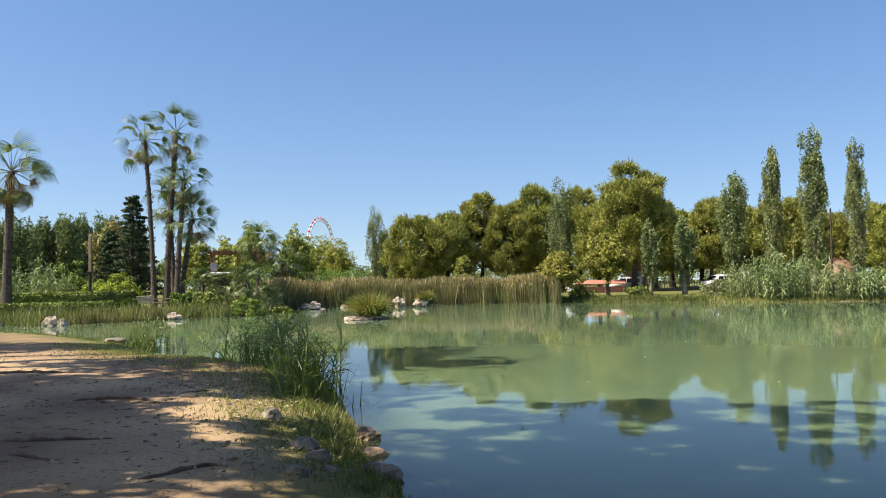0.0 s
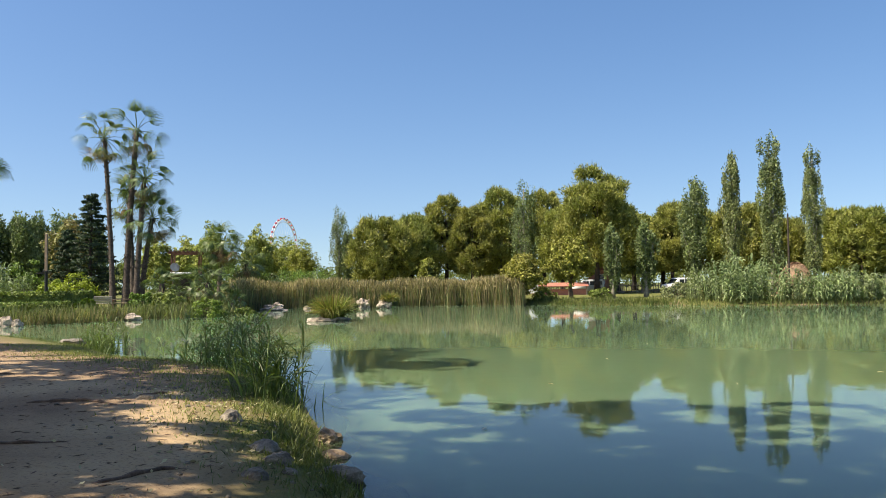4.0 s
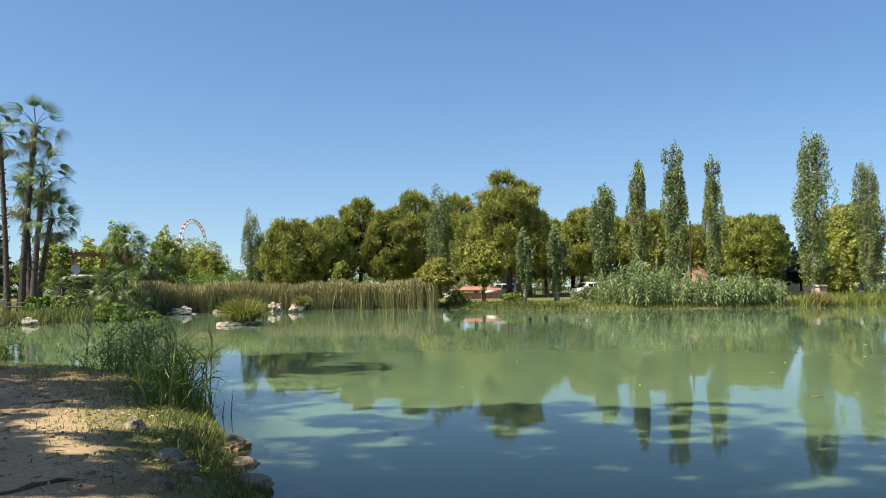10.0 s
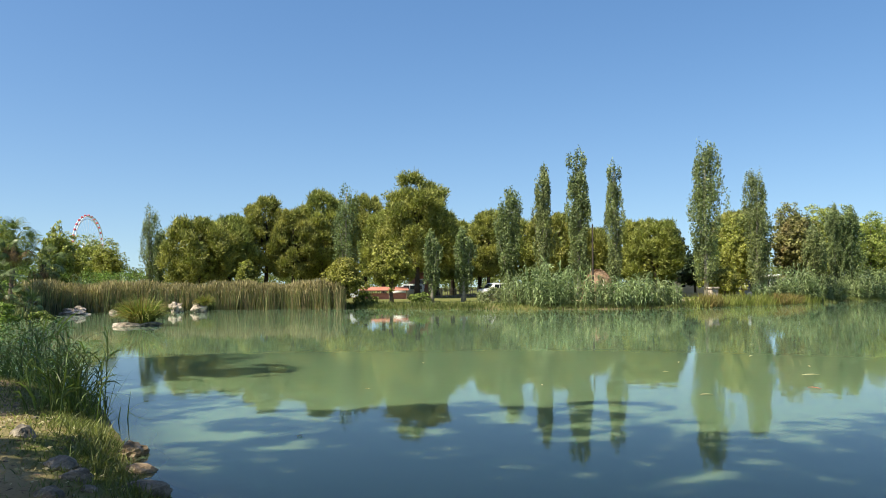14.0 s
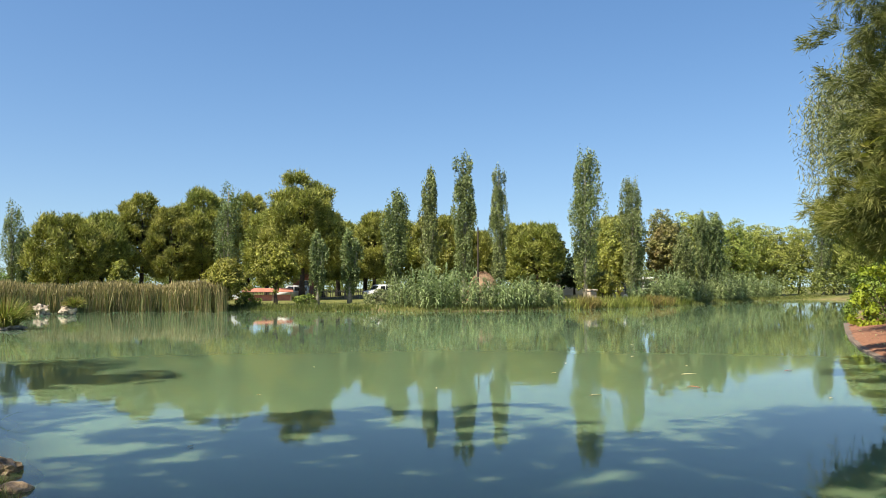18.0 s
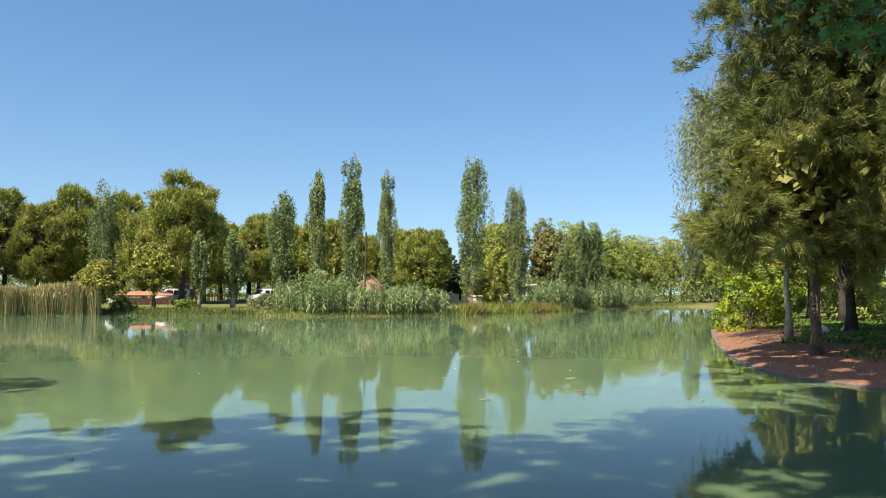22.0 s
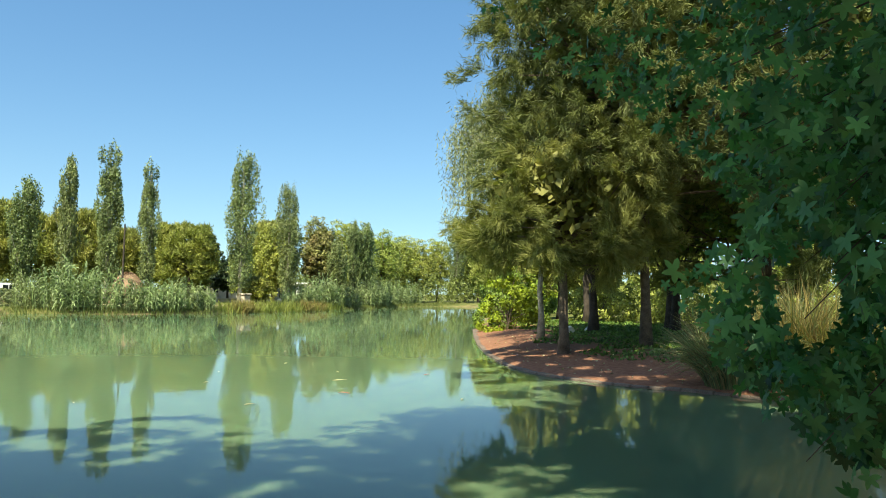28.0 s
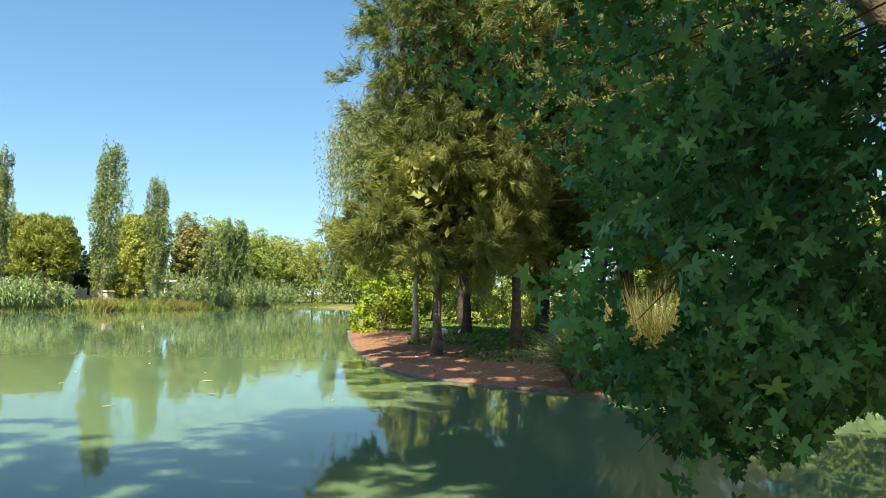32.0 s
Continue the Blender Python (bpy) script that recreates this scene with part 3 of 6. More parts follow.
def pine(h, w, leaves=14000, low=0.12, leafmat="pine", bark="darkbark", size=0.29, name="pine_tree", label="broad umbrella-shaped pine with yellow-green needles", cat="pine tree", blobs=34):
    t = thing(name, pose(0, 0, 0), label, cat, "pines round the pond")
    part("trunk", trunk_geo(h * 0.8, 0.16 + h * 0.012, (w * 0.03, 0), wob=0.3), M[bark], t, "dark fissured trunk", True)
    cs, out = [], []
    for i in range(blobs):
        u = (i + 0.5) / blobs
        el = math.asin(1 - 1.75 * u)
        az = i * 2.39996 + RNG.normal() * 0.35
        rr = RNG.uniform(0.66, 1.04)
        d = np.array([cos(el) * cos(az), cos(el) * sin(az), sin(el)])
        cs.append(d * rr * np.array([w * 0.40, w * 0.40, h * (1 - low) * 0.46]) + np.array([0, 0, h * (low + (1 - low) * 0.5)]))
        out.append(d)
    leaves = int(min(30000, max(7000, leaves * w * h / 80)))
    cs, out = np.array(cs), np.array(out)
    part("branch", limbs_to(cs[::2], h * 0.3, h * 0.75, 0.09, n=5), M[bark], t)
    sub, so = [], []
    for c, d in zip(cs, out):
        m = 12
        q = unit(RNG.normal(size=(m, 3)) + d * 0.7 + [0, 0, 0.35])
        sub.append(c + q * w * 0.115 * RNG.uniform(0.6, 1.15, (m, 1)))
        so.append(q)
    sub, so = np.concatenate(sub), np.concatenate(so)
    # feathery tufts: narrow needle bundles that point outwards and up
    per = max(6, int(leaves * 2.1) // len(sub))
    q = np.repeat(so, per, 0)
    c = np.repeat(sub, per, 0) + RNG.normal(size=q.shape) * w * 0.032
    d = unit(q * 0.5 + RNG.normal(size=q.shape) * 0.5 + [0, 0, 0.55])
    e = unit(np.cross(d, RNG.normal(size=q.shape))) * size * 0.2
    ln = size * 1.7 * RNG.uniform(0.55, 1.3, (len(q), 1))
    g = np.stack([c - e, c + e, c + d * ln], 1).reshape(-1, 3), np.arange(3 * len(q)).reshape(-1, 3)
    tagged(part("needle_mass", g, M[leafmat], t, "lumpy needle crown"), kind="stuff")
    part("crown", inner(w * 0.36, h * (1 - low) * 0.44, h * (low + (1 - low) * 0.5), 420), M[leafmat], t, "dim inner needle clumps")
    return sized(t, h, w, "needle_mass")


def broadleaf(h, w, leaves=9500, low=0.06, leafmat="broad", bark="bark", size=0.28, name="broadleaf_tree", label="rounded leafy park tree with green foliage", cat="tree", blobs=42, aspect=0.6):
    t = thing(name, pose(0, 0, 0), label, cat, "park trees")
    part("trunk", trunk_geo(h * 0.7, 0.1 + h * 0.011, wob=0.25), M[bark], t, "", True)
    cs = []
    for i in range(blobs):
        d = unit(RNG.normal(size=3))
        rr = RNG.uniform(0.4, 0.95)
        taper = 1.0 - 0.3 * max(0, d[2])
        cs.append(d * rr * np.array([w * 0.4 * taper, w * 0.4 * taper, h * (1 - low) * 0.45]) + np.array([0, 0, h * (low + (1 - low) * 0.5)]))
    cs = np.array(cs)
    part("branch", limbs_to(cs[::2], h * 0.2, h * 0.6, 0.07, n=5), M[bark], t)
    m = 9
    q = unit(RNG.normal(size=(len(cs) * m, 3)) + [0, 0, 0.3])
    sub = np.repeat(cs, m, 0) + q * w * 0.15 * RNG.uniform(0.5, 1.2, (len(q), 1)) * [1, 1, min(1.6, h * (1 - low) / w)]
    g = clumps(sub, w * 0.085, max(4, int(leaves * 1.3) // len(sub)), size * 0.95, up=0.1, flat=0.9, outward=q, aspect=aspect)
    g = merge_np(g, inner(w * 0.34, h * (1 - low) * 0.42, h * (low + (1 - low) * 0.5), 320))
    part("crown", g, M[leafmat], t, "leafy crown with uneven outline")
    return sized(t, h, w)


def conifer(h, w, leaves=9000):
    t = thing("dark_conifer_tree", pose(0, 0, 0), "dark green conical conifer with layered drooping boughs", "conifer tree")
    part("trunk", trunk_geo(h * 0.97, 0.2, wob=0.1), M["darkbark"], t, "", True)
    cs, out, gs = [], [], []
    for i in range(64):
        k = 0.08 + 0.9 * (i / 64)
        a = i * 2.39996
        r = w * 0.5 * (1 - k) ** 0.85 * RNG.uniform(0.75, 1.2)
        z = h * k
        gs.append(tube([(0, 0, z), (cos(a) * r * 0.6, sin(a) * r * 0.6, z + 0.12 * r), (cos(a) * r, sin(a) * r, z - 0.05 * r)], [0.05, 0.035, 0.012], 4))
        for s in np.linspace(0.3, 1, 5):
            cs.append((cos(a) * r * s, sin(a) * r * s, z + 0.05 * r))
            out.append((cos(a), sin(a), 0.1))
    part("branch", join(*gs), M["darkbark"], t)
    g = clumps(np.array(cs), w * 0.085, leaves // len(cs), 0.4, up=0.1, flat=0.35, outward=np.array(out), aspect=0.3)
    part("crown", g, M["dark"], t, "dark needle boughs")
    return t


def fan(radius, segs=17, spread=3.0):
    """One fan-shaped palm blade in the xz plane, stalk end at the origin, with slit and drooping tips."""
    v, f = [], []
    for i in range(segs):
        a = -spread / 2 + spread * (i + 0.5) / segs
        w = spread / segs * 0.5
        r = radius * (1 - 0.18 * abs(a) / (spread / 2))
        for rr, ww, dy in ((0.06, w, 0), (0.40, w * 0.9, 0.03), (0.68, w * 0.42, -0.16), (0.90, w * 0.08, -0.66)):
            for sgn in (-1, 1):
                b = a + sgn * ww
                v.append((sin(b) * rr * r, dy * radius + (0.02 * radius if (sgn > 0) else 0), cos(b) * rr * r))
        o = i * 8
        f += [(o + q, o + q + 1, o + q + 3, o + q + 2) for q in (0, 2, 4)]
    return np.array(v), f


FAN = fan(1.0, 15, 2.3)


def palm(h, crown=1.5, lean=(0, 0), r=0.26, skirt=18, green=34, stalk=1.0, name="fan_palm", label="tall fan palm with shaggy trunk and drooping dead fronds"):
    t = thing(name, pose(0, 0, 0), label, "palm tree", "fan palms")
    pts, rad = [], []
    n = max(8, int(h * 2.2))
    for i in range(n + 1):
        k = i / n
        pts.append((lean[0] * k ** 1.4, lean[1] * k ** 1.4, h * k - (0.2 if i == 0 else 0)))
        rad.append(r * (1.35 - 0.35 * min(1, k * 5)) * (1 - 0.3 * k) * (1.09 if i % 2 else 0.95))
    part("trunk", tube(pts, rad, 10), M["palmbark"], t, "ringed brown palm trunk", True)
    # leaf boots that stick out of the trunk
    boots = []
    for i in range(int(h * 7)):
        k = RNG.uniform(0.25, 1.0)
        a = RNG.uniform(0, 2 * pi)
        rr = r * (1 - 0.3 * k)
        p = np.array([lean[0] * k ** 1.4 + cos(a) * rr, lean[1] * k ** 1.4 + sin(a) * rr, h * k])
        boots.append((p, p + np.array([cos(a) * 0.16, sin(a) * 0.16, 0.22])))
    part("trunk_fibre", blades([b[0] for b in boots], [b[1] for b in boots], 0.14), M["palmbark"], t)["kind"] = "stuff"
    top = Vector((lean[0], lean[1], h))

    def fronds(count, e0, e1, mat, nm, lab, rs):
        gs = []
        for i in range(count):
            a = i * 2.39996 + RNG.normal() * 0.2
            e = radians(e0 + (e1 - e0) * (i + 0.5) / count + RNG.normal() * 11)
            d = Vector((cos(a) * cos(e), sin(a) * cos(e), sin(e)))
            L = stalk * RNG.uniform(1.0, 1.4) * rs
            tip = top + d * L + Vector((0, 0, -0.10 * L))
            gs.append(tube([top + d * 0.1, top + d * L * 0.55, tip], [0.035, 0.025, 0.015], 4, False))
            d2 = (d + Vector((0, 0, -0.12))).normalized()
            sd = Vector((-sin(a), cos(a), 0))
            nn = sd.cross(d2)
            m = Matrix((sd, -nn, d2)).transposed().to_4x4()
            m.translation = tip
            s = crown * RNG.uniform(0.7, 0.95) * rs
            gs.append(moved(FAN, m @ Matrix.Rotation(RNG.normal() * 0.75, 4, "Z") @ Matrix.Rotation(RNG.normal() * 0.3 - 0.15, 4, "X") @ Matrix.Scale(s, 4)))
        part(nm, join(*gs), M[mat], t, lab)

    fronds(green, 82, -58, "frond", "crown", "green fan fronds", 1.0)
    if skirt:
        fronds(skirt, -40, -82, "deadfrond", "frond_skirt", "dry brown hanging fronds", 0.85)
    return t


def place(make, rows, jitter=True):
    """Builds a few of a kind and copies them to the places (x, y, height, width), each scaled to its own height and width."""
    protos = []
    for x, y, h, w in rows:
        best = None
        for p, ph, pw in protos:
            if 0.8 < h / ph < 1.25 and 0.75 < w / pw < 1.33:
                best = (p, ph, pw)
        zz = ground_z(x, y) - 0.05
        if best is None:
            p = make(h, w)
            p.matrix_basis = pose(x, y, zz, 0, 0, rand(0, 360))
            protos.append((p, h, w))
        else:
            p, ph, pw = best
            q = copy_thing(p, pose(x, y, zz, 0, 0, rand(0, 360)))
            q.scale = (w / pw, w / pw, h / ph)


POPLARS = [(31.8, 86.3, 12.4, 3.0), (35.5, 84.9, 14.9, 2.4), (38.3, 81.5, 16.2, 2.9), (41.8, 79.7, 14.7, 2.2), (49.0, 73.2, 16.3, 3.9), (59.1, 78.2, 14.4, 3.5), (81.1, 88.3, 11.9, 3.6), (78.4, 88.0, 12.0, 2.5), (119.4, 103.3, 16.8, 4.3), (71.8, 85.8, 10.3, 2.1), (68.1, 79.8, 8.4, 3.0)]
YOUNG = [(20.3, 77.4, 7.2, 1.8), (23.9, 78.4, 7.4, 2.2), (14.8, 98.9, 13.8, 3.3), (-10.0, 117.5, 12.5, 2.7), (-8.8, 119.6, 9.4, 2.2)]
PINES = [(-3.0, 103.9, 10.1, 9.2), (0.8, 107.9, 10.7, 8.4), (5.5, 109.8, 13.4, 7.4), (8.9, 107.6, 11.6, 6.1), (13.2, 111.2, 14.6, 7.6), (19.9, 114.3, 14.5, 6.6), (23.5, 97.2, 15.3, 10.7), (20.5, 104.0, 11.4, 6.8), (35.9, 106.1, 11.8, 6.4), (42.0, 108.2, 10.7, 9.1), (46.6, 106.3, 11.5, 10.7), (52.3, 94.6, 9.8, 6.1), (53.7, 91.4, 9.9, 7.2), (64.9, 91.2, 11.1, 7.2), (29.0, 108.0, 11.8, 6.5), (-0.5, 118.0, 10.5, 7.5), (11.0, 119.5, 11.8, 7.5), (15.8, 119.0, 11.6, 7.0), (26.6, 104.0, 12.0, 6.0), (50.6, 104.0, 9.6, 6.5), (58.8, 100.0, 8.4, 6.5), (54.0, 112.0, 9.8, 8.0), (38.5, 118.0, 11.0, 8.5), (33.0, 114.0, 10.8, 7.5)]
SMALL = [(11.5, 78.1, 5.2, 4.5), (16.5, 79.3, 6.2, 4.8), (2.5, 91.9, 4.6, 2.4), (51.6, 73.8, 3.4, 3.8), (-19.2, 108.2, 8.0, 5.5), (-15.3, 116.9, 7.6, 5.0)]
BROAD = [(61.2, 84.0, 10.2, 5.9), (82.8, 94.8, 12.8, 8.5), (96.6, 101.2, 12.4, 9.0), (105.7, 106.2, 12.3, 9.6), (114.0, 109.3, 12.0, 10.1), (122.1, 110.8, 12.8, 8.2), (128.2, 108.4, 10.7, 7.2), (127.6, 104.4, 11.6, 7.0), (59.9, 87.3, 7.4, 5.3), (-20.0, 126.4, 8.9, 11.0), (-19.2, 103.2, 8.8, 4.0), (-24.5, 101.0, 9.0, 4.4), (-34.1, 125.4, 8.5, 6.5), (-38.2, 124.2, 8.8, 6.0)]
RUSTY = [(70.6, 86.8, 11.9, 6.8), (64.4, 86.5, 11.2, 4.6)]
DARK = [(66.9, 109.1, 10.6, 5.0), (66.4, 102.2, 6.1, 5.2)]
ROW = [(-46.7, 92.9, 9.3, 3.3), (-45.7, 95.6, 9.8, 3.4), (-44.5, 98.3, 10.1, 3.1), (-43.0, 101.2, 10.4, 4.6), (-45.9, 86.5, 9.2, 4.3), (-48.0, 83.1, 9.1, 4.7)]
place(poplar, POPLARS)
place(lambda h, w: poplar(h, w, 7500, size=0.25), YOUNG)
place(pine, PINES)
place(lambda h, w: broadleaf(h, w, 11000, 0.2, "olive", size=0.2, label="small rounded tree with yellowing olive-green leaves", cat="small tree"), SMALL)
place(lambda h, w: broadleaf(h, w, 9000, 0.08, "rusty", "darkbark", 0.26, "rusty_tree", "reddish-brown leafy tree among the green trees"), RUSTY)
place(broadleaf, BROAD)
place(lambda h, w: broadleaf(h, w, 6000, 0.12, "dark", "darkbark", 0.4, "dark_tree", "dark blue-green tree behind the path"), DARK)
place(lambda h, w: poplar(h, w, 7000, "darkbark", "rowtree", 0.38, "screen_tree", "upright dull-green tree in a dense screen row"), [(x, y, h, w) for x, y, h, w in ROW])
place(lambda h, w: poplar(h, w, 7000, "darkbark", "rowtree", 0.38, "screen_tree", "upright dull-green tree in a dense screen row"), [(-49.5, 90.0, 9.0, 4.0), (-44.0, 93.5, 9.5, 3.8), (-41.0, 98.5, 9.6, 4.0), (-52.0, 84.0, 9.0, 4.4), (-40.0, 104.0, 9.5, 4.5)])
place(lambda h, w: broadleaf(h, w, 5000, 0.2, "rusty", "bark", 0.3, "bare_tree", "thin brownish tree with sparse dry leaves"), [(-36.5, 88.0, 9.0, 5.0), (69.0, 84.5, 10.0, 6.0)])

# ---------------------------------------------------------------- far woods that close the view
wv = []
for ring, dist, hgt in ((0, 158, 7.6), (1, 190, 8.8), (2, 260, 10.5)):
    for az in np.arange(-38, 76, 2.3 - 0.3 * ring):
        a = radians(az + RNG.normal() * 0.5)
        r, hh, ww = dist + RNG.normal() * 6, hgt * RNG.uniform(0.72, 1.08), RNG.uniform(3.0, 4.6)
        d = unit(RNG.normal(size=(26, 3)) + [0, 0, 0.4])
        wv.append(np.array([r * sin(a), r * cos(a), hh * 0.45]) + d * [ww, ww, hh * 0.5] * RNG.uniform(0.6, 1.0, (26, 1)))
woods = part("far_woods", clumps(np.concatenate(wv), 1.3, 44, 0.5, up=0.3, flat=0.8, aspect=0.6), M["farwood"])
tagged(woods, "distant belt of mixed green park trees", "woods", kind="stuff")

# ---------------------------------------------------------------- palms, conifer, lawn things on the other bank


def put(t, x, y, turn=0.0, dz=0.0):
    t.matrix_basis = pose(x, y, ground_z(x, y) - 0.05 + dz, 0, 0, turn) @ Matrix.Diagonal((*t.scale, 1))
    return t


put(palm(9.8, 1.5, (0.3, 0), 0.32, 24, 24, 1.4), -29.7, 54.3)
put(palm(13.9, 1.3, (-0.75, 0), 0.22, 10, 19, 1.25), -23.7, 65.6)
put(palm(14.6, 1.3, (0.85, 0), 0.27, 8, 18, 1.3), -22.8, 65.9)
put(palm(10.6, 1.3, (0.6, 0.2), 0.25, 10, 28, 1.2), -21.8, 65.4)
put(palm(9.3, 1.25, (-0.5, 0.3), 0.25, 9, 28, 1.2), -23.2, 68.9)
put(palm(7.4, 1.35, (0.9, 0), 0.24, 10, 26, 1.2), -21.8, 66.6)
for x, y, h, c, s, g in ((-19.1, 63.1, 2.0, 1.1, 8, 26), (-15.6, 63.2, 2.1, 1.4, 8, 30), (-17.4, 65.5, 1.7, 1.2, 6, 26), (-20.3, 87.6, 6.4, 1.9, 30, 40), (-18.0, 90.1, 4.2, 1.8, 34, 34), (-13.9, 63.4, 0.9, 1.1, 3, 24)):
    put(palm(h, c * 0.8, (0.1, 0), 0.28, s, g, c * 0.62, "low_fan_palm", "low bushy fan palm with wide arching fronds"), x, y)
put(conifer(10.9, 6.2), -30.4, 78.2)
put(conifer(7.5, 4.2), -33.6, 80.5)


def bush(w, h, mat="shrub", leaves=2600, size=0.22, name="bush", label="low rounded leafy bush at the water's edge", cat="bush"):
    t = thing(name, pose(0, 0, 0), label, cat, "waterside bushes")
    k = 60
    d = unit(RNG.normal(size=(k, 3)) * [1, 1, 0.8] + [0, 0, 0.35])
    c = d * RNG.uniform(0.5, 0.95, (k, 1)) * [w * 0.45, w * 0.45, h * 0.75] + [0, 0, h * 0.22]
    c[:, 2] = np.maximum(c[:, 2], 0.08)
    part("stem_tuft", limbs_to(c[::4], 0.0, h * 0.3, 0.03, n=4), M["bark"], t)["kind"] = "stuff"
    part("foliage", clumps(c, w * 0.11, leaves // k, size, up=0.2, outward=d, aspect=0.55), M[mat], t)
    return t


for x, y, w, h, mat in ((-14.2, 57.2, 3.4, 1.5, "shrub"), (-16.6, 57.0, 2.6, 1.4, "hedge"), (-12.4, 61.6, 2.4, 1.3, "hedge"), (-26.8, 66.5, 4.6, 2.9, "bright"), (-29.6, 68.0, 3.4, 2.6, "bright"), (-20.2, 61.8, 2.2, 1.5, "shrub"), (-17.9, 60.6, 2.4, 1.6, "hedge"), (-12.5, 100, 11, 4.6, "shrub"), (-20.5, 98, 9, 5.0, "shrub"), (-33.5, 72, 5.0, 4.2, "shrub"), (-22.5, 57.2, 1.8, 1.0, "bright"), (19.0, 77.5, 2.6, 1.2, "hedge"), (25.5, 74.0, 3.2, 2.0, "willow"), (14.0, 80.5, 3.0, 1.2, "hedge")):
    put(bush(w, h, mat, int(1500 + 60 * w * h)), x, y, rand(0, 360))


def hedge(x0, y0, x1, y1, deep, h):
    L = hypot(x1 - x0, y1 - y0)
    t = thing("clipped_hedge", pose((x0 + x1) / 2, (y0 + y1) / 2, ground_z((x0 + x1) / 2, (y0 + y1) / 2) - 0.05, 0, 0, math.degrees(math.atan2(y1 - y0, x1 - x0))), "long clipped green box hedge beside the sandy path", "hedge", "clipped hedges")
    part("core", box(-L / 2 + 0.12, -deep / 2 + 0.12, 0, L / 2 - 0.12, deep / 2 - 0.12, h - 0.12, 0.1), M["hedge"], t, "shaded leafy core")
    n = int(L * 260)
    p = np.stack([RNG.uniform(-L / 2, L / 2, n), RNG.uniform(-deep / 2, deep / 2, n), RNG.uniform(0.05, h, n)], -1)
    f = RNG.integers(0, 3, n)
    p[f == 0, 2] = h - RNG.uniform(0, 0.1, (f == 0).sum())
    p[f == 1, 1] = -deep / 2 + RNG.uniform(0, 0.1, (f == 1).sum())
    e = f == 2
    p[e, 0] = np.where(RNG.uniform(size=e.sum()) < 0.5, -L / 2, L / 2)
    p[e & (RNG.uniform(size=n) < 0.6), 1] = -deep / 2
    part("foliage", clumps(p, 0.1, 4, 0.17, up=0.3, aspect=0.6), M["hedge"], t)


hedge(-40, 45.8, -21.8, 52.6, 1.6, 1.25)
hedge(-42, 51.5, -23.0, 59.4, 1.6, 1.45)


def lamp_post():
    t = thing("lamp_post", pose(0, 0, 0), "tall square park lamp with dark post and pale wooden light column", "lamp post")
    part("base", box(-0.25, -0.25, 0, 0.25, 0.25, 0.14, 0.03), M["pale"], t, "pale concrete footing")
    part("post", tube([(0, 0, 0.1), (0, 0, 2.9)], [0.11, 0.11], 10), M["metal"], t)
    part("bracket", join(box(-0.7, -0.05, 2.75, 0.35, 0.05, 2.83), box(-0.18, -0.18, 2.86, 0.18, 0.18, 2.96, 0.02)), M["metal"], t)
    part("light_column", box(-0.09, -0.09, 2.9, 0.09, 0.09, 5.6, 0.02), M["wood"], t, "pale weathered light column")
    return t


put(lamp_post(), -25.75, 58.3)


def bench():
    t = thing("park_bench", pose(0, 0, 0), "white slatted park bench under the palms", "bench")
    for x in (-0.75, 0.75):
        part("leg", join(box(x - 0.04, -0.25, 0, x + 0.04, 0.3, 0.07, 0.01), box(x - 0.04, 0.2, 0, x + 0.04, 0.28, 0.85, 0.01), box(x - 0.04, -0.25, 0, x + 0.04, -0.18, 0.42, 0.01)), M["metal"], t)
    for i in range(4):
        part("seat_slat", box(-0.95, -0.26 + i * 0.125, 0.42, 0.95, -0.16 + i * 0.125, 0.46, 0.008), M["slat"], t)
    for i in range(4):
        part("back_slat", moved(box(-0.95, -0.02, 0.0, 0.95, 0.02, 0.1, 0.008), pose(0, 0.26 + i * 0.03, 0.5 + i * 0.13, -12, 0, 0)), M["slat"], t)
    return t


put(bench(), -23.3, 61.6, 200, 0.05)


def picnic_table():
    t = thing("picnic_table", pose(0, 0, 0), "brown wooden picnic table with plank top", "picnic table")
    for i in range(5):
        part("top_plank", box(-0.95, -0.38 + i * 0.155, 0.72, 0.95, -0.24 + i * 0.155, 0.77, 0.008), M["wood"], t)
    for x in (-0.65, 0.65):
        part("leg", join(moved(box(-0.05, -0.05, 0, 0.05, 0.05, 0.8, 0.01), pose(x, -0.5, 0, -25, 0, 0)), moved(box(-0.05, -0.05, 0, 0.05, 0.05, 0.8, 0.01), pose(x, 0.5, 0, 25, 0, 0)), box(x - 0.04, -0.75, 0.38, x + 0.04, 0.75, 0.46, 0.01)), M["redwood"], t)
    for y in (-0.72, 0.6):
        part("seat_plank", box(-0.95, y - 0.06, 0.44, 0.95, y + 0.2, 0.49, 0.008), M["wood"], t)
    return t


put(picnic_table(), -22.0, 62.9, 20, 0.05)


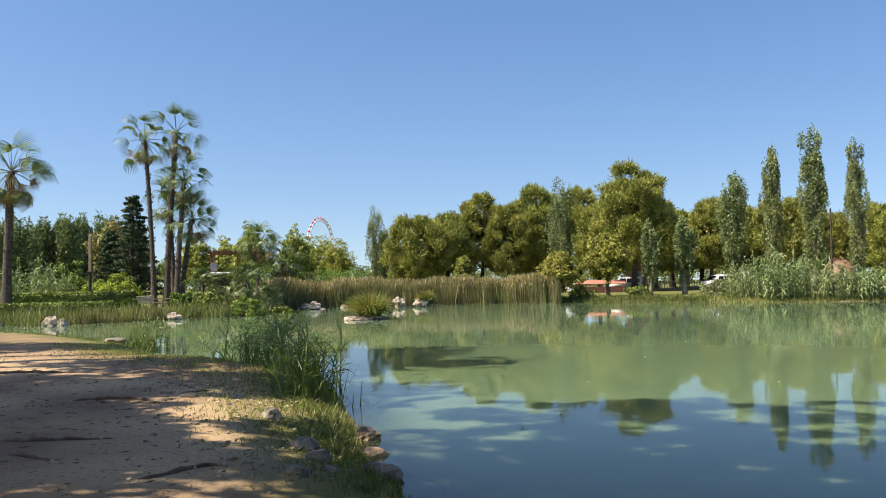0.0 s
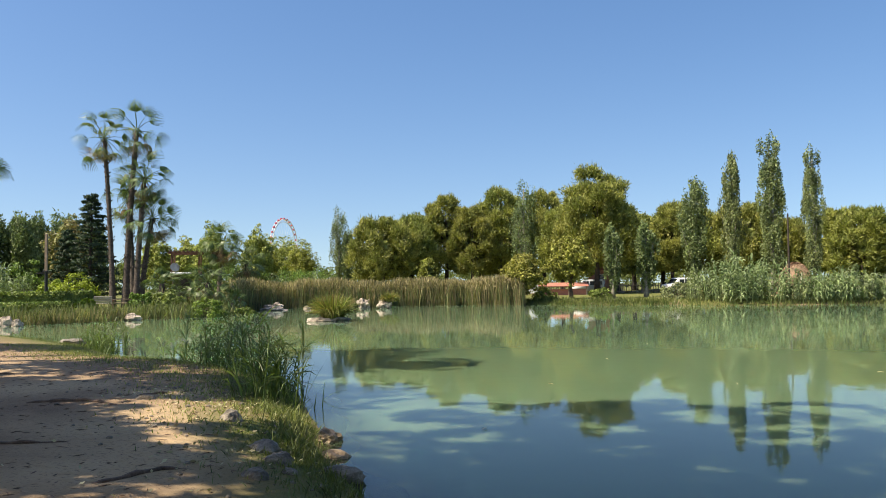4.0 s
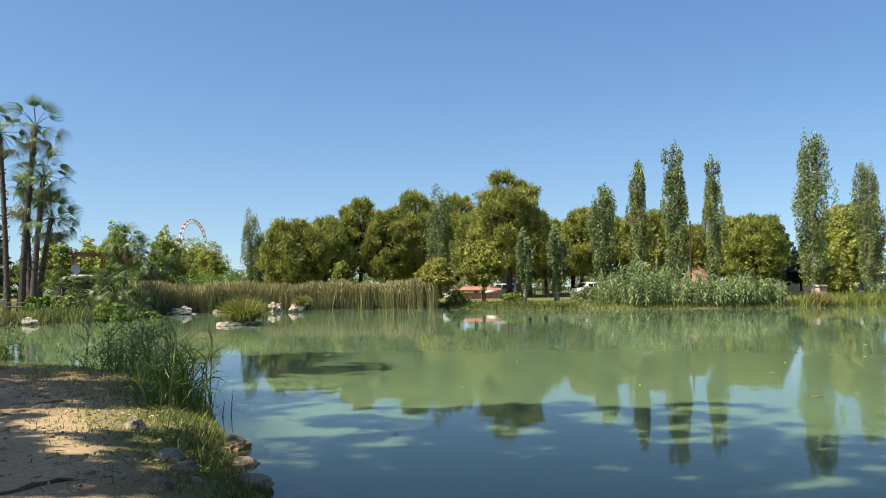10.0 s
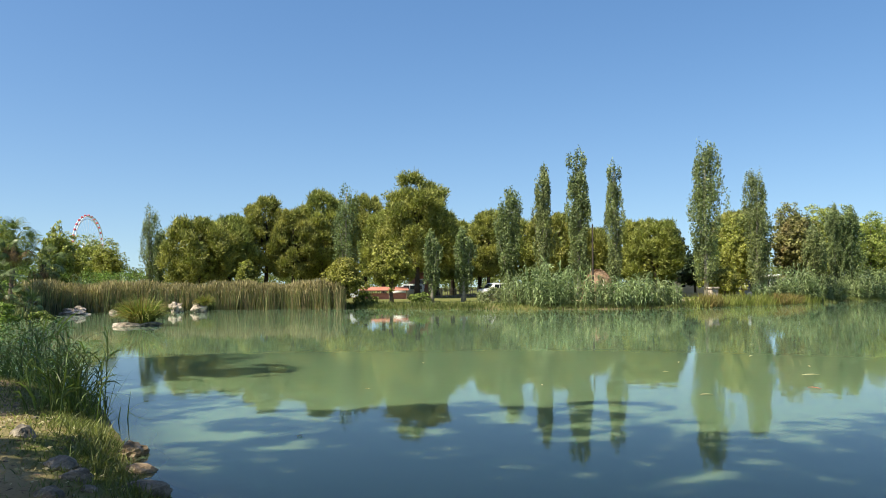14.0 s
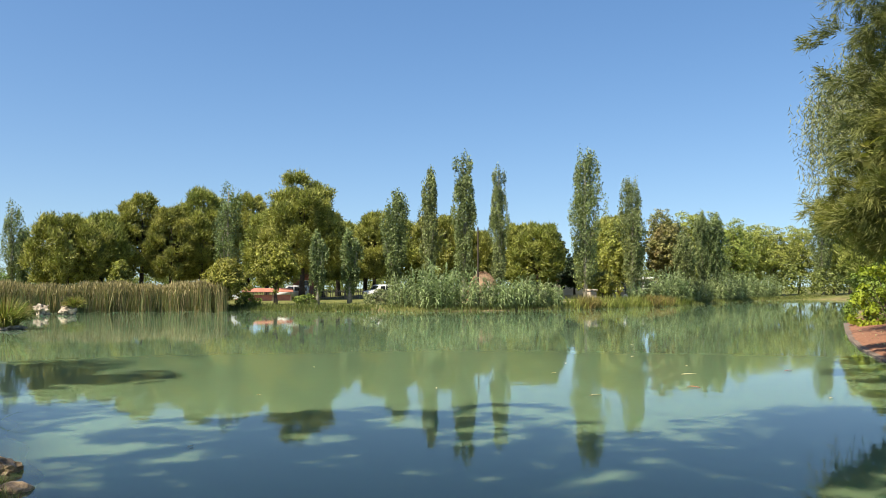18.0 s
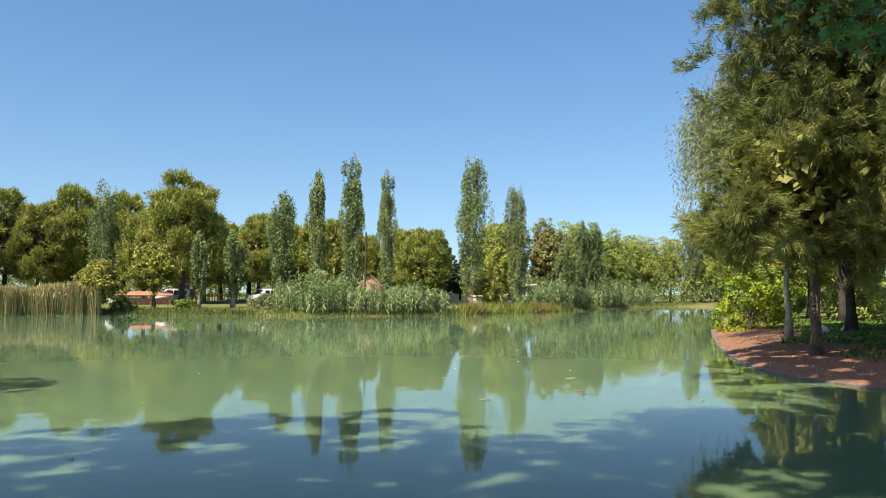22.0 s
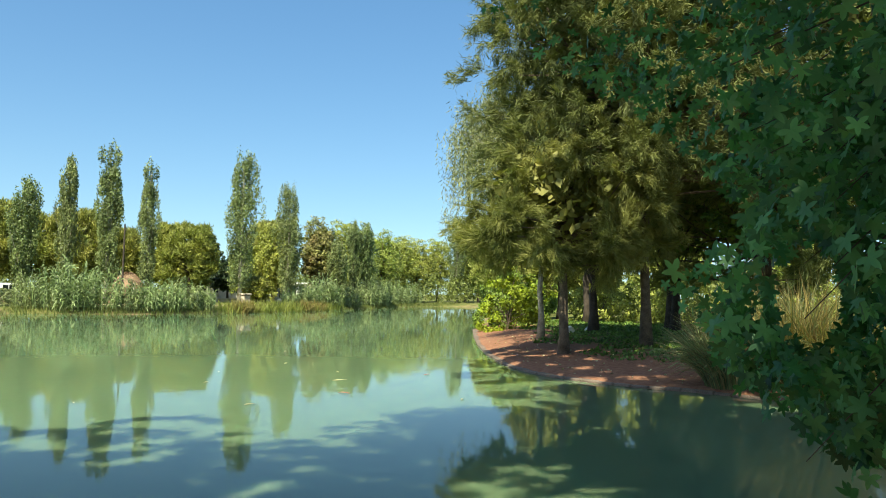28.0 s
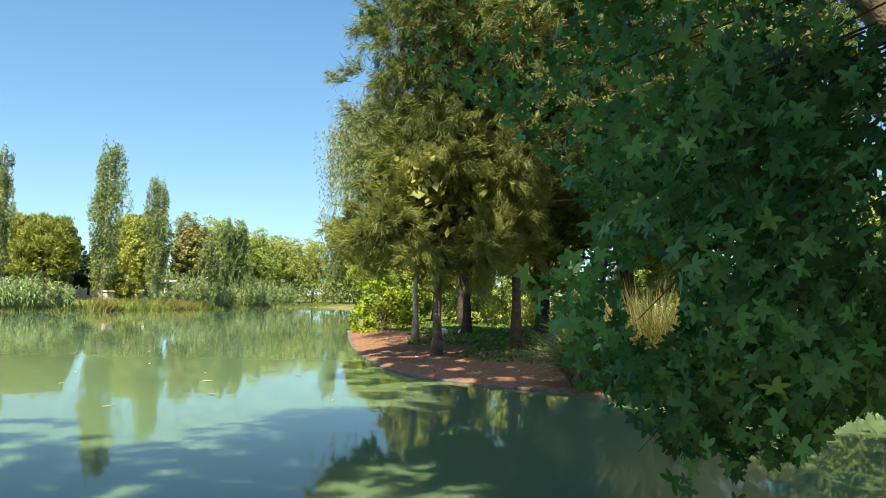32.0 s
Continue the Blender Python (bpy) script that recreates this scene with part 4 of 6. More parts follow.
def pergola():
    t = thing("pergola_terrace", pose(0, 0, 0), "raised white terrace with a brown timber pergola", "pergola")
    # the dark bark colour stands in for shade below the terrace
    part("terrace_wall", box(-1.3, -1.0, 0, 0.5, 1.4, 2.9, 0.05), M["darkbark"], t, "wall under the terrace, its shade painted as a dark colour")
    part("parapet", box(-1.7, -1.5, 2.9, 0.8, 1.8, 3.2, 0.1), M["white"], t, "white rounded terrace edge")
    for x in (-1.35, 1.5):
        for y in (-1.2, 1.6):
            part("post", box(x - 0.09, y - 0.09, 3.2 if x < 0 else 0.0, x + 0.09, y + 0.09, 5.2, 0.01), M["redwood"], t)
    for y in (-1.25, 1.6):
        part("beam", box(-1.7, y - 0.1, 5.2, 1.9, y + 0.1, 5.42), M["redwood"], t)
    for i in range(8):
        part("rafter", box(-1.6 + i * 0.46, -1.7, 5.42, -1.5 + i * 0.46, 2.0, 5.56), M["redwood"], t)
    bm = bmesh.new()
    bmesh.ops.create_circle(bm, cap_ends=True, segments=16, radius=0.5)
    g = from_bm(bm)
    part("dish", moved(join(g, tube([(0, 0, 0), (0, 0, -0.25)], [0.5, 0.08], 16)), pose(-1.0, -1.4, 3.75, 75, 0, 25)), M["white"], t, "white satellite dish")
    return t


put(pergola(), -24.2, 88.6, 10)


def ferris_wheel():
    t = thing("ferris_wheel", pose(0, 0, 0), "distant white ferris wheel rising behind the trees", "ferris wheel")
    R = 15.5
    ring = lambda r, y, w: tube([(r * cos(a), y, r * sin(a)) for a in np.linspace(0, 2 * pi, 49)], [w] * 49, 5, False)
    part("rim", join(ring(R, -0.8, 0.3), ring(R, 0.8, 0.3), ring(R * 0.9, 0, 0.2)), M["white"], t, "white steel rim")
    part("spokes", join(*[tube([(0, 0, 0), (R * cos(a), 0, R * sin(a))], [0.05, 0.05], 4) for a in np.linspace(0, 2 * pi, 25)[:-1]]), M["white"], t)
    for a in np.linspace(0, 2 * pi, 29)[:-1]:
        part("cabin", moved(box(-0.55, -0.6, -0.6, 0.55, 0.6, 0.55, 0.2), pose(R * 1.03 * cos(a), 0, R * 1.03 * sin(a))), M["pinkred"], t, "red gondola cabin")
    for y in (-2.5, 2.5):
        part("support_leg", join(tube([(0, y, 0), (-9, y * 2, -27.4)], [0.5, 0.6], 6), tube([(0, y, 0), (9, y * 2, -27.4)], [0.5, 0.6], 6)), M["white"], t)
    return t


put(ferris_wheel(), -75.8, 494.0, 70, 27.3)

# ---------------------------------------------------------------- reeds, canes, grasses


def along(line, n, spread):
    """Random points beside a line of (x, y) points."""
    line = np.asarray(line, float)
    seg = np.hypot(*np.diff(line, axis=0).T)
    s = RNG.uniform(0, seg.sum(), n)
    cum = np.concatenate(([0], np.cumsum(seg)))
    x, y = np.interp(s, cum, line[:, 0]), np.interp(s, cum, line[:, 1])
    return x + RNG.normal(size=n) * spread, y + RNG.normal(size=n) * spread


def blade_field(x, y, z, h, w, lean=0.12, droop=0.12, seg=3):
    n = len(x)
    d = np.stack([RNG.normal(size=n) * lean, RNG.normal(size=n) * lean, np.ones(n)], -1)
    return strips(np.stack([x, y, z], -1), d, h, np.full(n, w), RNG.uniform(0, droop, n), seg)


# the broad reed bed
n = 40000
u, v = RNG.uniform(0, 1, n), RNG.uniform(0, 1, n) ** 1.6
front = np.array([(-14.2, 68.0), (-12.5, 74.5), (-6.0, 78.5), (1.0, 80.0), (7.0, 78.6), (11.0, 75.8)])
fs = np.linspace(0, 1, len(front))
x = np.interp(u, fs, front[:, 0]) + v * np.interp(u, fs, [-3, -2, 0, 0, 0, 0.5]) + RNG.normal(size=n) * 0.25
y = np.interp(u, fs, front[:, 1]) + v * 8 + np.sin(u * 60) * 0.3 + RNG.normal(size=n) * 0.3
hh = RNG.uniform(1.7, 2.7, n) * (1 + 0.06 * np.sin(u * 23) + 0.04 * np.sin(u * 71))
dry = RNG.uniform(size=n) < 0.5
for nm, k, mt, lab in (("reed_bed", ~dry, "reed", "dense bed of tall green reeds standing in the water"), ("dry_reed_bed", dry, "reeddry", "dry tan reeds mixed through the reed bed")):
    ob = part(nm, blade_field(x[k], y[k], np.full(k.sum(), -0.1), hh[k], 0.045, 0.09, 0.1), M[mt])
    tagged(ob, lab, "reeds", kind="stuff")
k = RNG.uniform(size=n) < 0.5
b = np.stack([x[k], y[k], hh[k] - 0.3], -1)
plumes = part("reed_plumes", blades(b, b + np.stack([RNG.normal(size=len(b)) * 0.12, RNG.normal(size=len(b)) * 0.12, RNG.uniform(0.25, 0.55, len(b))], -1), 0.075), M["plume"])
tagged(plumes, "tan feathery seed heads along the top of the reed bed", "reed plumes", kind="stuff")


def cane_clump(w, h, stalks=46, name="giant_cane", label="tall clump of giant cane with arching grey-green leaves"):
    t = thing(name, pose(0, 0, 0), label, "cane clump", "cane clumps on the shore")
    gs, B, Dd, L = [], [], [], []
    for i in range(stalks):
        a, r = RNG.uniform(0, 2 * pi), w * 0.45 * RNG.uniform(0, 1) ** 0.5
        x, y = r * cos(a), r * sin(a)
        hs = h * RNG.uniform(0.45, 1.12) * (1 - 0.35 * (r / (w * 0.45)) ** 2)
        lx, ly = RNG.normal() * 0.07 * hs + x * 0.18, RNG.normal() * 0.07 * hs + y * 0.18
        f0 = RNG.uniform(0, pi)
        gs.append(tube([(x, y, -0.1), (x + lx, y + ly, hs)], [0.02, 0.008], 3, False))
        for j in range(15):
            k = 0.08 + 0.92 * j / 14
            f = f0 + pi * (j % 2) + RNG.uniform(-0.5, 0.5)
            B.append((x + lx * k, y + ly * k, hs * k))
            Dd.append((cos(f), sin(f), RNG.uniform(1.1, 2.2) + (3.0 if j > 12 else 0)))
            L.append(RNG.uniform(0.55, 0.95))
    part("cane_stand", join(*gs), M["cane"], t)["kind"] = "stuff"
    part("leaf_mass", strips(np.array(B), np.array(Dd), np.array(L), np.full(len(L), 0.115), RNG.uniform(0.5, 1.3, len(L)), 4), M["cane"], t)["kind"] = "stuff"
    return t


protos = [cane_clump(3.4, 3.9), cane_clump(3.0, 3.0)]
first = [True, True]
for x, y, k, s in ((26.4, 69.9, 0, 0.75), (27.8, 68.8, 0, 0.95), (29.2, 67.8, 0, 1.0), (31.2, 66.8, 0, 0.95), (30.0, 69.5, 0, 1.05), (33.0, 66.6, 1, 0.85), (35.0, 66.4, 1, 0.85), (37.4, 66.6, 1, 0.9), (39.2, 67.0, 1, 0.95), (41.2, 67.4, 1, 0.7), (60.5, 75.5, 0, 0.9), (62.8, 77.0, 0, 1.0), (65.0, 78.2, 0, 1.0), (67.2, 79.5, 0, 0.9), (79.0, 86.5, 0, 1.0), (82.0, 88.0, 0, 1.1), (85.0, 89.5, 0, 1.0), (-34.6, 66.5, 0, 1.1), (-32.0, 66.0, 0, 0.9), (-37.0, 64.0, 0, 1.0), (-15.0, 92.5, 1, 1.0), (-11.0, 93.5, 1, 1.0), (92.0, 94.5, 0, 1.0), (73.5, 82.8, 0, 0.8), (88.5, 92.2, 0, 1.0), (97.0, 96.2, 0, 1.1), (101.0, 97.4, 0, 1.0), (58.2, 74.4, 1, 0.9), (70.0, 81.0, 1, 0.9), (56.0, 73.5, 1, 0.7)):
    zz = ground_z(x, y) - 0.05
    if first[k]:
        protos[k].matrix_basis, first[k] = pose(x, y, max(zz, -0.1)), False
        protos[k].scale = (s, s, s)
    else:
        q = copy_thing(protos[k], pose(x, y, max(zz, -0.1), 0, 0, rand(0, 360)))
        q.scale = (s * 1.05, s * 1.05, s)


def grass_band(name, line, n, spread, h0, h1, w, mat, label, droop=0.25):
    x, y = along(line, n, spread)
    z = height(x, y)
    keep = z > -0.22
    x, y, z = x[keep], y[keep], z[keep]
    ob = part(name, blade_field(x, y, np.maximum(z, -0.1) - 0.03, RNG.uniform(h0, h1, len(x)), w, 0.28, droop), M[mat])
    return tagged(ob, label, "grass", kind="stuff")


grass_band("shore_grass", [(-40, 50), (-26.5, 47.9), (-23.5, 47.4), (-20.9, 49.6), (-18.3, 53.6), (-15.2, 55.9), (-13.4, 60.0), (-14.5, 68)], 8000, 0.6, 0.4, 1.25, 0.045, "reed", "green and straw-coloured grass along the opposite shore")
grass_band("lawn_edge_grass", [(-38, 53), (-27, 50.2), (-21, 54.5), (-17, 58), (-15, 62)], 5000, 1.3, 0.15, 0.4, 0.05, "grass", "rough grass between hedges and water")
grass_band("far_shore_grass", [(23.5, 69.4), (30.0, 65.6), (36.5, 65.4), (45.0, 67.0), (60.0, 73.4), (73.0, 81.4), (92.0, 92.4), (112, 98.6)], 10500, 0.7, 0.18, 0.5, 0.05, "bankgrass", "lush grass fringe along the far shore")
grass_band("far_shore_turf", [(11, 80), (16.0, 74.4), (19.5, 72.4), (23.5, 69.6)], 4500, 0.8, 0.2, 0.55, 0.06, "bankgrass", "short green grass on the far bank under the trees")
grass_band("far_rush_tufts", [(43.0, 67.0), (46, 67.4), (52, 70.0), (58, 72.8), (66, 77)], 3600, 0.6, 0.5, 1.35, 0.05, "grass", "tall green rushes on the far bank", 0.35)
grass_band("far_dry_tufts", [(44.5, 66.8), (46.5, 67.2)], 1000, 0.45, 0.6, 1.5, 0.06, "drygrass", "rust-coloured dry grass tuft on the far bank", 0.4)
grass_band("far_dry_tufts_more", [(56.0, 71.5), (61, 74.0)], 1200, 0.4, 0.6, 1.4, 0.06, "drygrass", "orange dry grass among the rushes", 0.4)
grass_band("grey_rushes", [(-22.5, 47.3), (-20.2, 49.2), (-18.2, 52.6)], 900, 0.45, 0.6, 1.2, 0.035, "plume", "thin grey dead rushes at the water's edge", 0.05)

# ---------------------------------------------------------------- rocks


def rock(sx, sy, sz, mat="rock", seed=0, rough=0.35, sub=3, name="rock", label="pale weathered limestone rock standing in the water", cat="rock", group="rocks in the pond"):
    bm = bmesh.new()
    bmesh.ops.create_icosphere(bm, subdivisions=sub, radius=1)
    o = Vector((seed * 7.3, seed * 3.1, seed * 1.7))
    for v in bm.verts:
        p = v.co.copy()
        k = 1 + rough * (noise.noise(p * 1.3 + o) + 0.6 * noise.noise(p * 3.1 + o) + 0.3 * noise.noise(p * 7 + o))
        cell = noise.cell_vector(p * 1.6 + o)
        k += (cell.x - 0.5) * rough * 0.35
        v.co = Vector((p.x * sx * k, p.y * sy * k, max(p.z * k, -0.45) * sz))
    ob = part(name, from_bm(bm), M[mat], None, "", False)
    return tagged(ob, label, cat, group)


def put_rock(x, y, z, *a, turn=0.0, **kw):
    r = rock(*a, **kw)
    r.matrix_basis = pose(x, y, z, 0, 0, turn)
    return r


put_rock(-11.6, 70.5, 0.08, 1.15, 0.7, 0.3, seed=1)
put_rock(-11.3, 70.7, 0.38, 0.45, 0.4, 0.3, seed=2)
put_rock(-12.1, 70.6, 0.36, 0.4, 0.35, 0.16, seed=22)
put_rock(-9.1, 74.0, 0.05, 0.35, 0.3, 0.25, seed=3)
put_rock(-3.9, 73.5, 0.2, 0.55, 0.5, 0.62, seed=4, rough=0.6)
put_rock(-1.9, 72.5, 0.18, 0.6, 0.5, 0.5, seed=5, rough=0.5)
put_rock(-4.9, 47.0, 0.03, 0.9, 0.6, 0.2, seed=6)
put_rock(-4.2, 47.3, 0.03, 0.8, 0.6, 0.25, seed=7)
put_rock(-22.8, 46.6, 0.1, 0.42, 0.34, 0.44, seed=8, rough=0.5)
put_rock(-22.1, 46.5, 0.05, 0.36, 0.3, 0.36, seed=9, rough=0.5)
put_rock(-26.4, 47.0, 0.12, 0.42, 0.35, 0.38, seed=10)
put_rock(-17.7, 52.6, 0.12, 0.5, 0.35, 0.36, seed=11, rough=0.5)
put_rock(-11.0, 27.0, 0.2, 0.4, 0.3, 0.24, "greyrock", seed=12, label="pale stone half sunk in the grassy bank", group="stones on the bank")


def tussock(w, h, mat="grass", second="drygrass", n=900, name="grass_tussock", label="domed tussock of green and rust-coloured grass on a rock islet", thick=0.05):
    t = thing(name, pose(0, 0, 0), label, "grass tussock")
    for mt, cnt, nm in ((mat, n, "green_tuft"), (second, int(n * 0.9), "dry_tuft")):
        a, r = RNG.uniform(0, 2 * pi, cnt), w * 0.25 * np.sqrt(RNG.uniform(0, 1, cnt))
        b = np.stack([r * np.cos(a), r * np.sin(a), np.zeros(cnt)], -1)
        out = RNG.uniform(0.05, 0.75, cnt)
        d = np.stack([np.cos(a) * out, np.sin(a) * out, np.ones(cnt)], -1)
        part(nm, strips(b, d, RNG.uniform(0.6, 1.15, cnt) * h, np.full(cnt, thick), RNG.uniform(0.15, 0.6, cnt), 4), M[mt], t)
    return t


put(tussock(2.3, 1.65), -4.3, 47.3, 0, 0.45).location.z = 0.1
put(tussock(1.1, 1.1), -1.5, 72.6).location.z = 0.45

# ---------------------------------------------------------------- far bank: vehicles, huts, posts


def van():
    t = thing("white_van", pose(0, 0, 0), "small white panel van parked under the trees", "van")
    prof = [(-2.05, 0.35), (2.0, 0.35), (2.1, 0.75), (2.02, 0.98), (1.15, 1.12), (0.55, 1.72), (0.3, 1.8), (-1.95, 1.82), (-2.1, 1.55)]
    bm = bmesh.new()
    vs = [bm.verts.new((x, -0.82, z)) for x, z in prof]
    f = bm.faces.new(vs)
    r = bmesh.ops.extrude_face_region(bm, geom=[f])
    bmesh.ops.translate(bm, vec=(0, 1.64, 0), verts=[g for g in r["geom"] if isinstance(g, bmesh.types.BMVert)])
    bmesh.ops.recalc_face_normals(bm, faces=bm.faces)
    bmesh.ops.bevel(bm, geom=bm.edges[:], offset=0.07, segments=2, affect="EDGES")
    part("body", from_bm(bm), M["white"], t, "white painted body", True)
    for y in (-0.835, 0.835):
        part("side_window", join(*[box(a, y - 0.01, 1.12, c, y + 0.01, 1.6, 0.004) for a, c in ((-0.2, 0.45), (-1.0, -0.32), (-1.85, -1.12))]), M["glass"], t)
    part("windscreen", moved(box(-0.01, -0.7, 0, 0.01, 0.7, 0.72), pose(1.14, 0, 1.13, 0, -45, 0)), M["glass"], t)
    for x in (-1.35, 1.3):
        for y in (-0.75, 0.75):
            w = part("wheel", moved(tube([(0, -0.1, 0), (0, 0.1, 0)], [0.31, 0.31], 20), pose(x, y, 0.31)), M["tyre"], t)
            part("rim", moved(tube([(0, -0.115, 0), (0, 0.115, 0)], [0.19, 0.19], 14), pose(x, y, 0.31)), M["steel"], w)
    for y in (-0.6, 0.6):
        part("headlight", box(2.0, y - 0.14, 0.72, 2.09, y + 0.14, 0.92, 0.02), M["steel"], t)
    part("bumper", box(1.98, -0.8, 0.36, 2.16, 0.8, 0.58, 0.03), M["metal"], t)
    return t


put(van(), 33.0, 95.2, 195, 0.05)
car2 = copy_thing([o for o in scene.objects if o.name == "white_van"][0], pose(22.6, 99.0, ground_z(22.6, 99.0), 0, 0, 170))
car2["label"] = "pale car parked beside the brick hut in shade"


def hut(w, d, h, wall, roof, name, label):
    t = thing(name, pose(0, 0, 0), label, "hut")
    part("wall", box(-w / 2, -d / 2, 0, w / 2, d / 2, h, 0.02), M[wall], t)
    part("roof", join(moved(box(-w / 2 - 0.3, -0.02, 0, w / 2 + 0.3, d * 0.62, 0.12), pose(0, -d / 2 - 0.25, h - 0.05, 24, 0, 0)), moved(box(-w / 2 - 0.3, -d * 0.62, 0, w / 2 + 0.3, 0.02, 0.12), pose(0, d / 2 + 0.25, h - 0.05, -24, 0, 0))), M[roof], t)
    k = max(1, int(w / 1.8))
    for i in range(k):
        x = -w / 2 + w * (i + 0.5) / k
        win = part("window", box(x - 0.4, -d / 2 - 0.04, h * 0.42, x + 0.4, -d / 2 + 0.02, h * 0.82, 0.01), M["white"], t)
        part("pane", box(x - 0.33, -d / 2 - 0.06, h * 0.45, x + 0.33, -d / 2 - 0.035, h * 0.79), M["glass"], win)
    return t


put(hut(3.4, 3.0, 3.0, "brick", "tile", "brick_hut", "small brick-red hut with dark windows behind the trees"), 25.5, 103.0, -14)


def kiosk():
    t = thing("market_stall", pose(0, 0, 0), "low faded-red stall with canopy in the tree shade", "stall")
    part("counter", box(-3.2, -0.8, 0, 3.2, 0.8, 0.75, 0.03), M["orangecloth"], t)
    part("canopy", moved(box(-3.5, -1.4, 0, 3.5, 1.4, 0.1, 0.03), pose(0, 0, 1.25, 8, 0, 0)), M["orangecloth"], t)
    for x in (-3.2, -1.1, 1.1, 3.2):
        part("post", box(x - 0.05, -1.2, 0, x + 0.05, -1.1, 1.2), M["wood"], t)
    part("sign_board", box(-3.6, -1.5, 0.3, -2.5, -1.42, 1.55, 0.02), M["white"], t, "blank pale board")
    return t


put(kiosk(), 18.4, 95.6, -8)


def straw_hut():
    t = thing("domed_straw_hut", pose(0, 0, 0), "round domed hut thatched with brown straw", "hut")
    n = 2600
    a, e = RNG.uniform(0, 2 * pi, n), RNG.uniform(0, pi / 2, n)
    R, H = 1.75, 3.2
    bm = bmesh.new()
    bmesh.ops.create_uvsphere(bm, u_segments=22, v_segments=14, radius=1)
    bmesh.ops.delete(bm, geom=[v for v in bm.verts if v.co.z < -0.3], context="VERTS")
    for v in bm.verts:
        k = 1 + 0.06 * noise.noise(v.co * 3)
        v.co = Vector((v.co.x * R * k, v.co.y * R * k, v.co.z * H * k))
    part("dome", from_bm(bm), M["straw"], t, "", True)
    b = np.stack([R * np.cos(a) * np.cos(e), R * np.sin(a) * np.cos(e), H * np.sin(e)], -1)
    d = np.stack([np.cos(a) * np.sin(e) * 0.5, np.sin(a) * np.sin(e) * 0.5, -np.cos(e)], -1)
    part("thatch", blades(b * 1.01, b * 1.05 + d * 0.45, 0.06), M["straw"], t)
    part("door_post", tube([(0.5, -1.9, 0), (0.5, -1.9, 2.2)], [0.09, 0.08], 8), M["pale"], t, "pale wooden door post")
    part("door_post", tube([(1.6, -2.1, 0), (1.6, -2.1, 1.3)], [0.09, 0.08], 8), M["pale"], t, "pale wooden door post")
    return t


put(straw_hut(), 39.6, 79.4, -25)


def utility_pole():
    t = thing("utility_pole", pose(0, 0, 0), "thin dark wooden utility pole on the far bank", "pole")
    part("pole", tube([(0, 0, 0), (0.03, 0, 4), (0.05, 0, 7.85)], [0.12, 0.1, 0.08], 8), M["darkbark"], t)
    part("insulator", tube([(0.05, 0, 7.8), (0.05, 0, 8.0)], [0.1, 0.05], 8), M["metal"], t)
    return t


put(utility_pole(), 37.0, 75.4)


def fence(x0, y0, x1, y1, n, h=1.3):
    L, ang = hypot(x1 - x0, y1 - y0), math.degrees(math.atan2(y1 - y0, x1 - x0))
    t = thing("slatted_fence", pose(x0, y0, ground_z((x0 + x1) / 2, (y0 + y1) / 2) - 0.05, 0, 0, ang), "weathered wooden slat fence behind the trees", "fence", "park fences")
    for i in range(n + 1):
        part("post", box(L * i / n - 0.06, -0.06, 0, L * i / n + 0.06, 0.06, h + 0.1, 0.01), M["wood"], t)
    me = None
    for i in range(n * 8):
        xx = L * (i + 0.5) / (n * 8)
        if me is None:
            o = part("slat", box(-0.045, -0.015, 0.1, 0.045, 0.015, h, 0.004), M["wood"], t)
            me = o.data
        else:
            o = new("slat", me)
            o.parent = t
        o.location = (xx, -0.075, 0)
    part("rail", join(box(0, -0.058, 0.3, L, 0, 0.38), box(0, -0.058, h - 0.3, L, 0, h - 0.22)), M["wood"], t)


fence(8.0, 101.5, 32.0, 98.6, 10)
fence(-2.0, 97.0, 8.0, 101.0, 4)


def low_wall(x0, y0, x1, y1, h, mat, label):
    L, ang = hypot(x1 - x0, y1 - y0), math.degrees(math.atan2(y1 - y0, x1 - x0))
    t = thing("low_wall", pose(x0, y0, ground_z((x0 + x1) / 2, (y0 + y1) / 2) - 0.1, 0, 0, ang), label, "wall", "low park walls")
    k = max(2, int(L / 3))
    for i in range(k):
        part("wall_panel", box(L * i / k + 0.02, -0.12, 0, L * (i + 1) / k - 0.02, 0.12, h, 0.02), M[mat], t)
    part("coping", box(-0.05, -0.17, h, L + 0.05, 0.17, h + 0.1, 0.02), M[mat], t)


low_wall(64, 93, 88, 104, 1.1, "pale", "cream plastered low wall between tree trunks")
low_wall(50, 90, 62, 92, 0.5, "pale", "low cream kerb wall along the park path")


def pavilion():
    t = thing("white_pavilion", pose(0, 0, 0), "long low white building with dark openings behind the trees", "building")
    part("wall", box(-7, 0, 0, 7, 5, 2.9, 0.03), M["white"], t)
    part("roof", box(-7.5, -0.6, 2.9, 7.5, 5.5, 3.15, 0.04), M["white"], t, "flat white roof slab")
    for i in range(6):
        w = part("window", box(-6.2 + i * 2.2, -0.05, 0.9, -5.0 + i * 2.2, 0.03, 2.3, 0.02), M["metal"], t)
        part("pane", box(-6.1 + i * 2.2, -0.07, 1.0, -5.1 + i * 2.2, -0.045, 2.2), M["glass"], w)
    part("doorstep", box(-7, -0.5, 0, 7, 0.0, 0.15, 0.02), M["concrete"], t)
    return t


put(pavilion(), 82.0, 101.5, -42)
put(hut(5, 4, 2.4, "pale", "tile", "cream_hut", "cream hut with terracotta roof behind the far path"), 72.0, 112.0, -30)


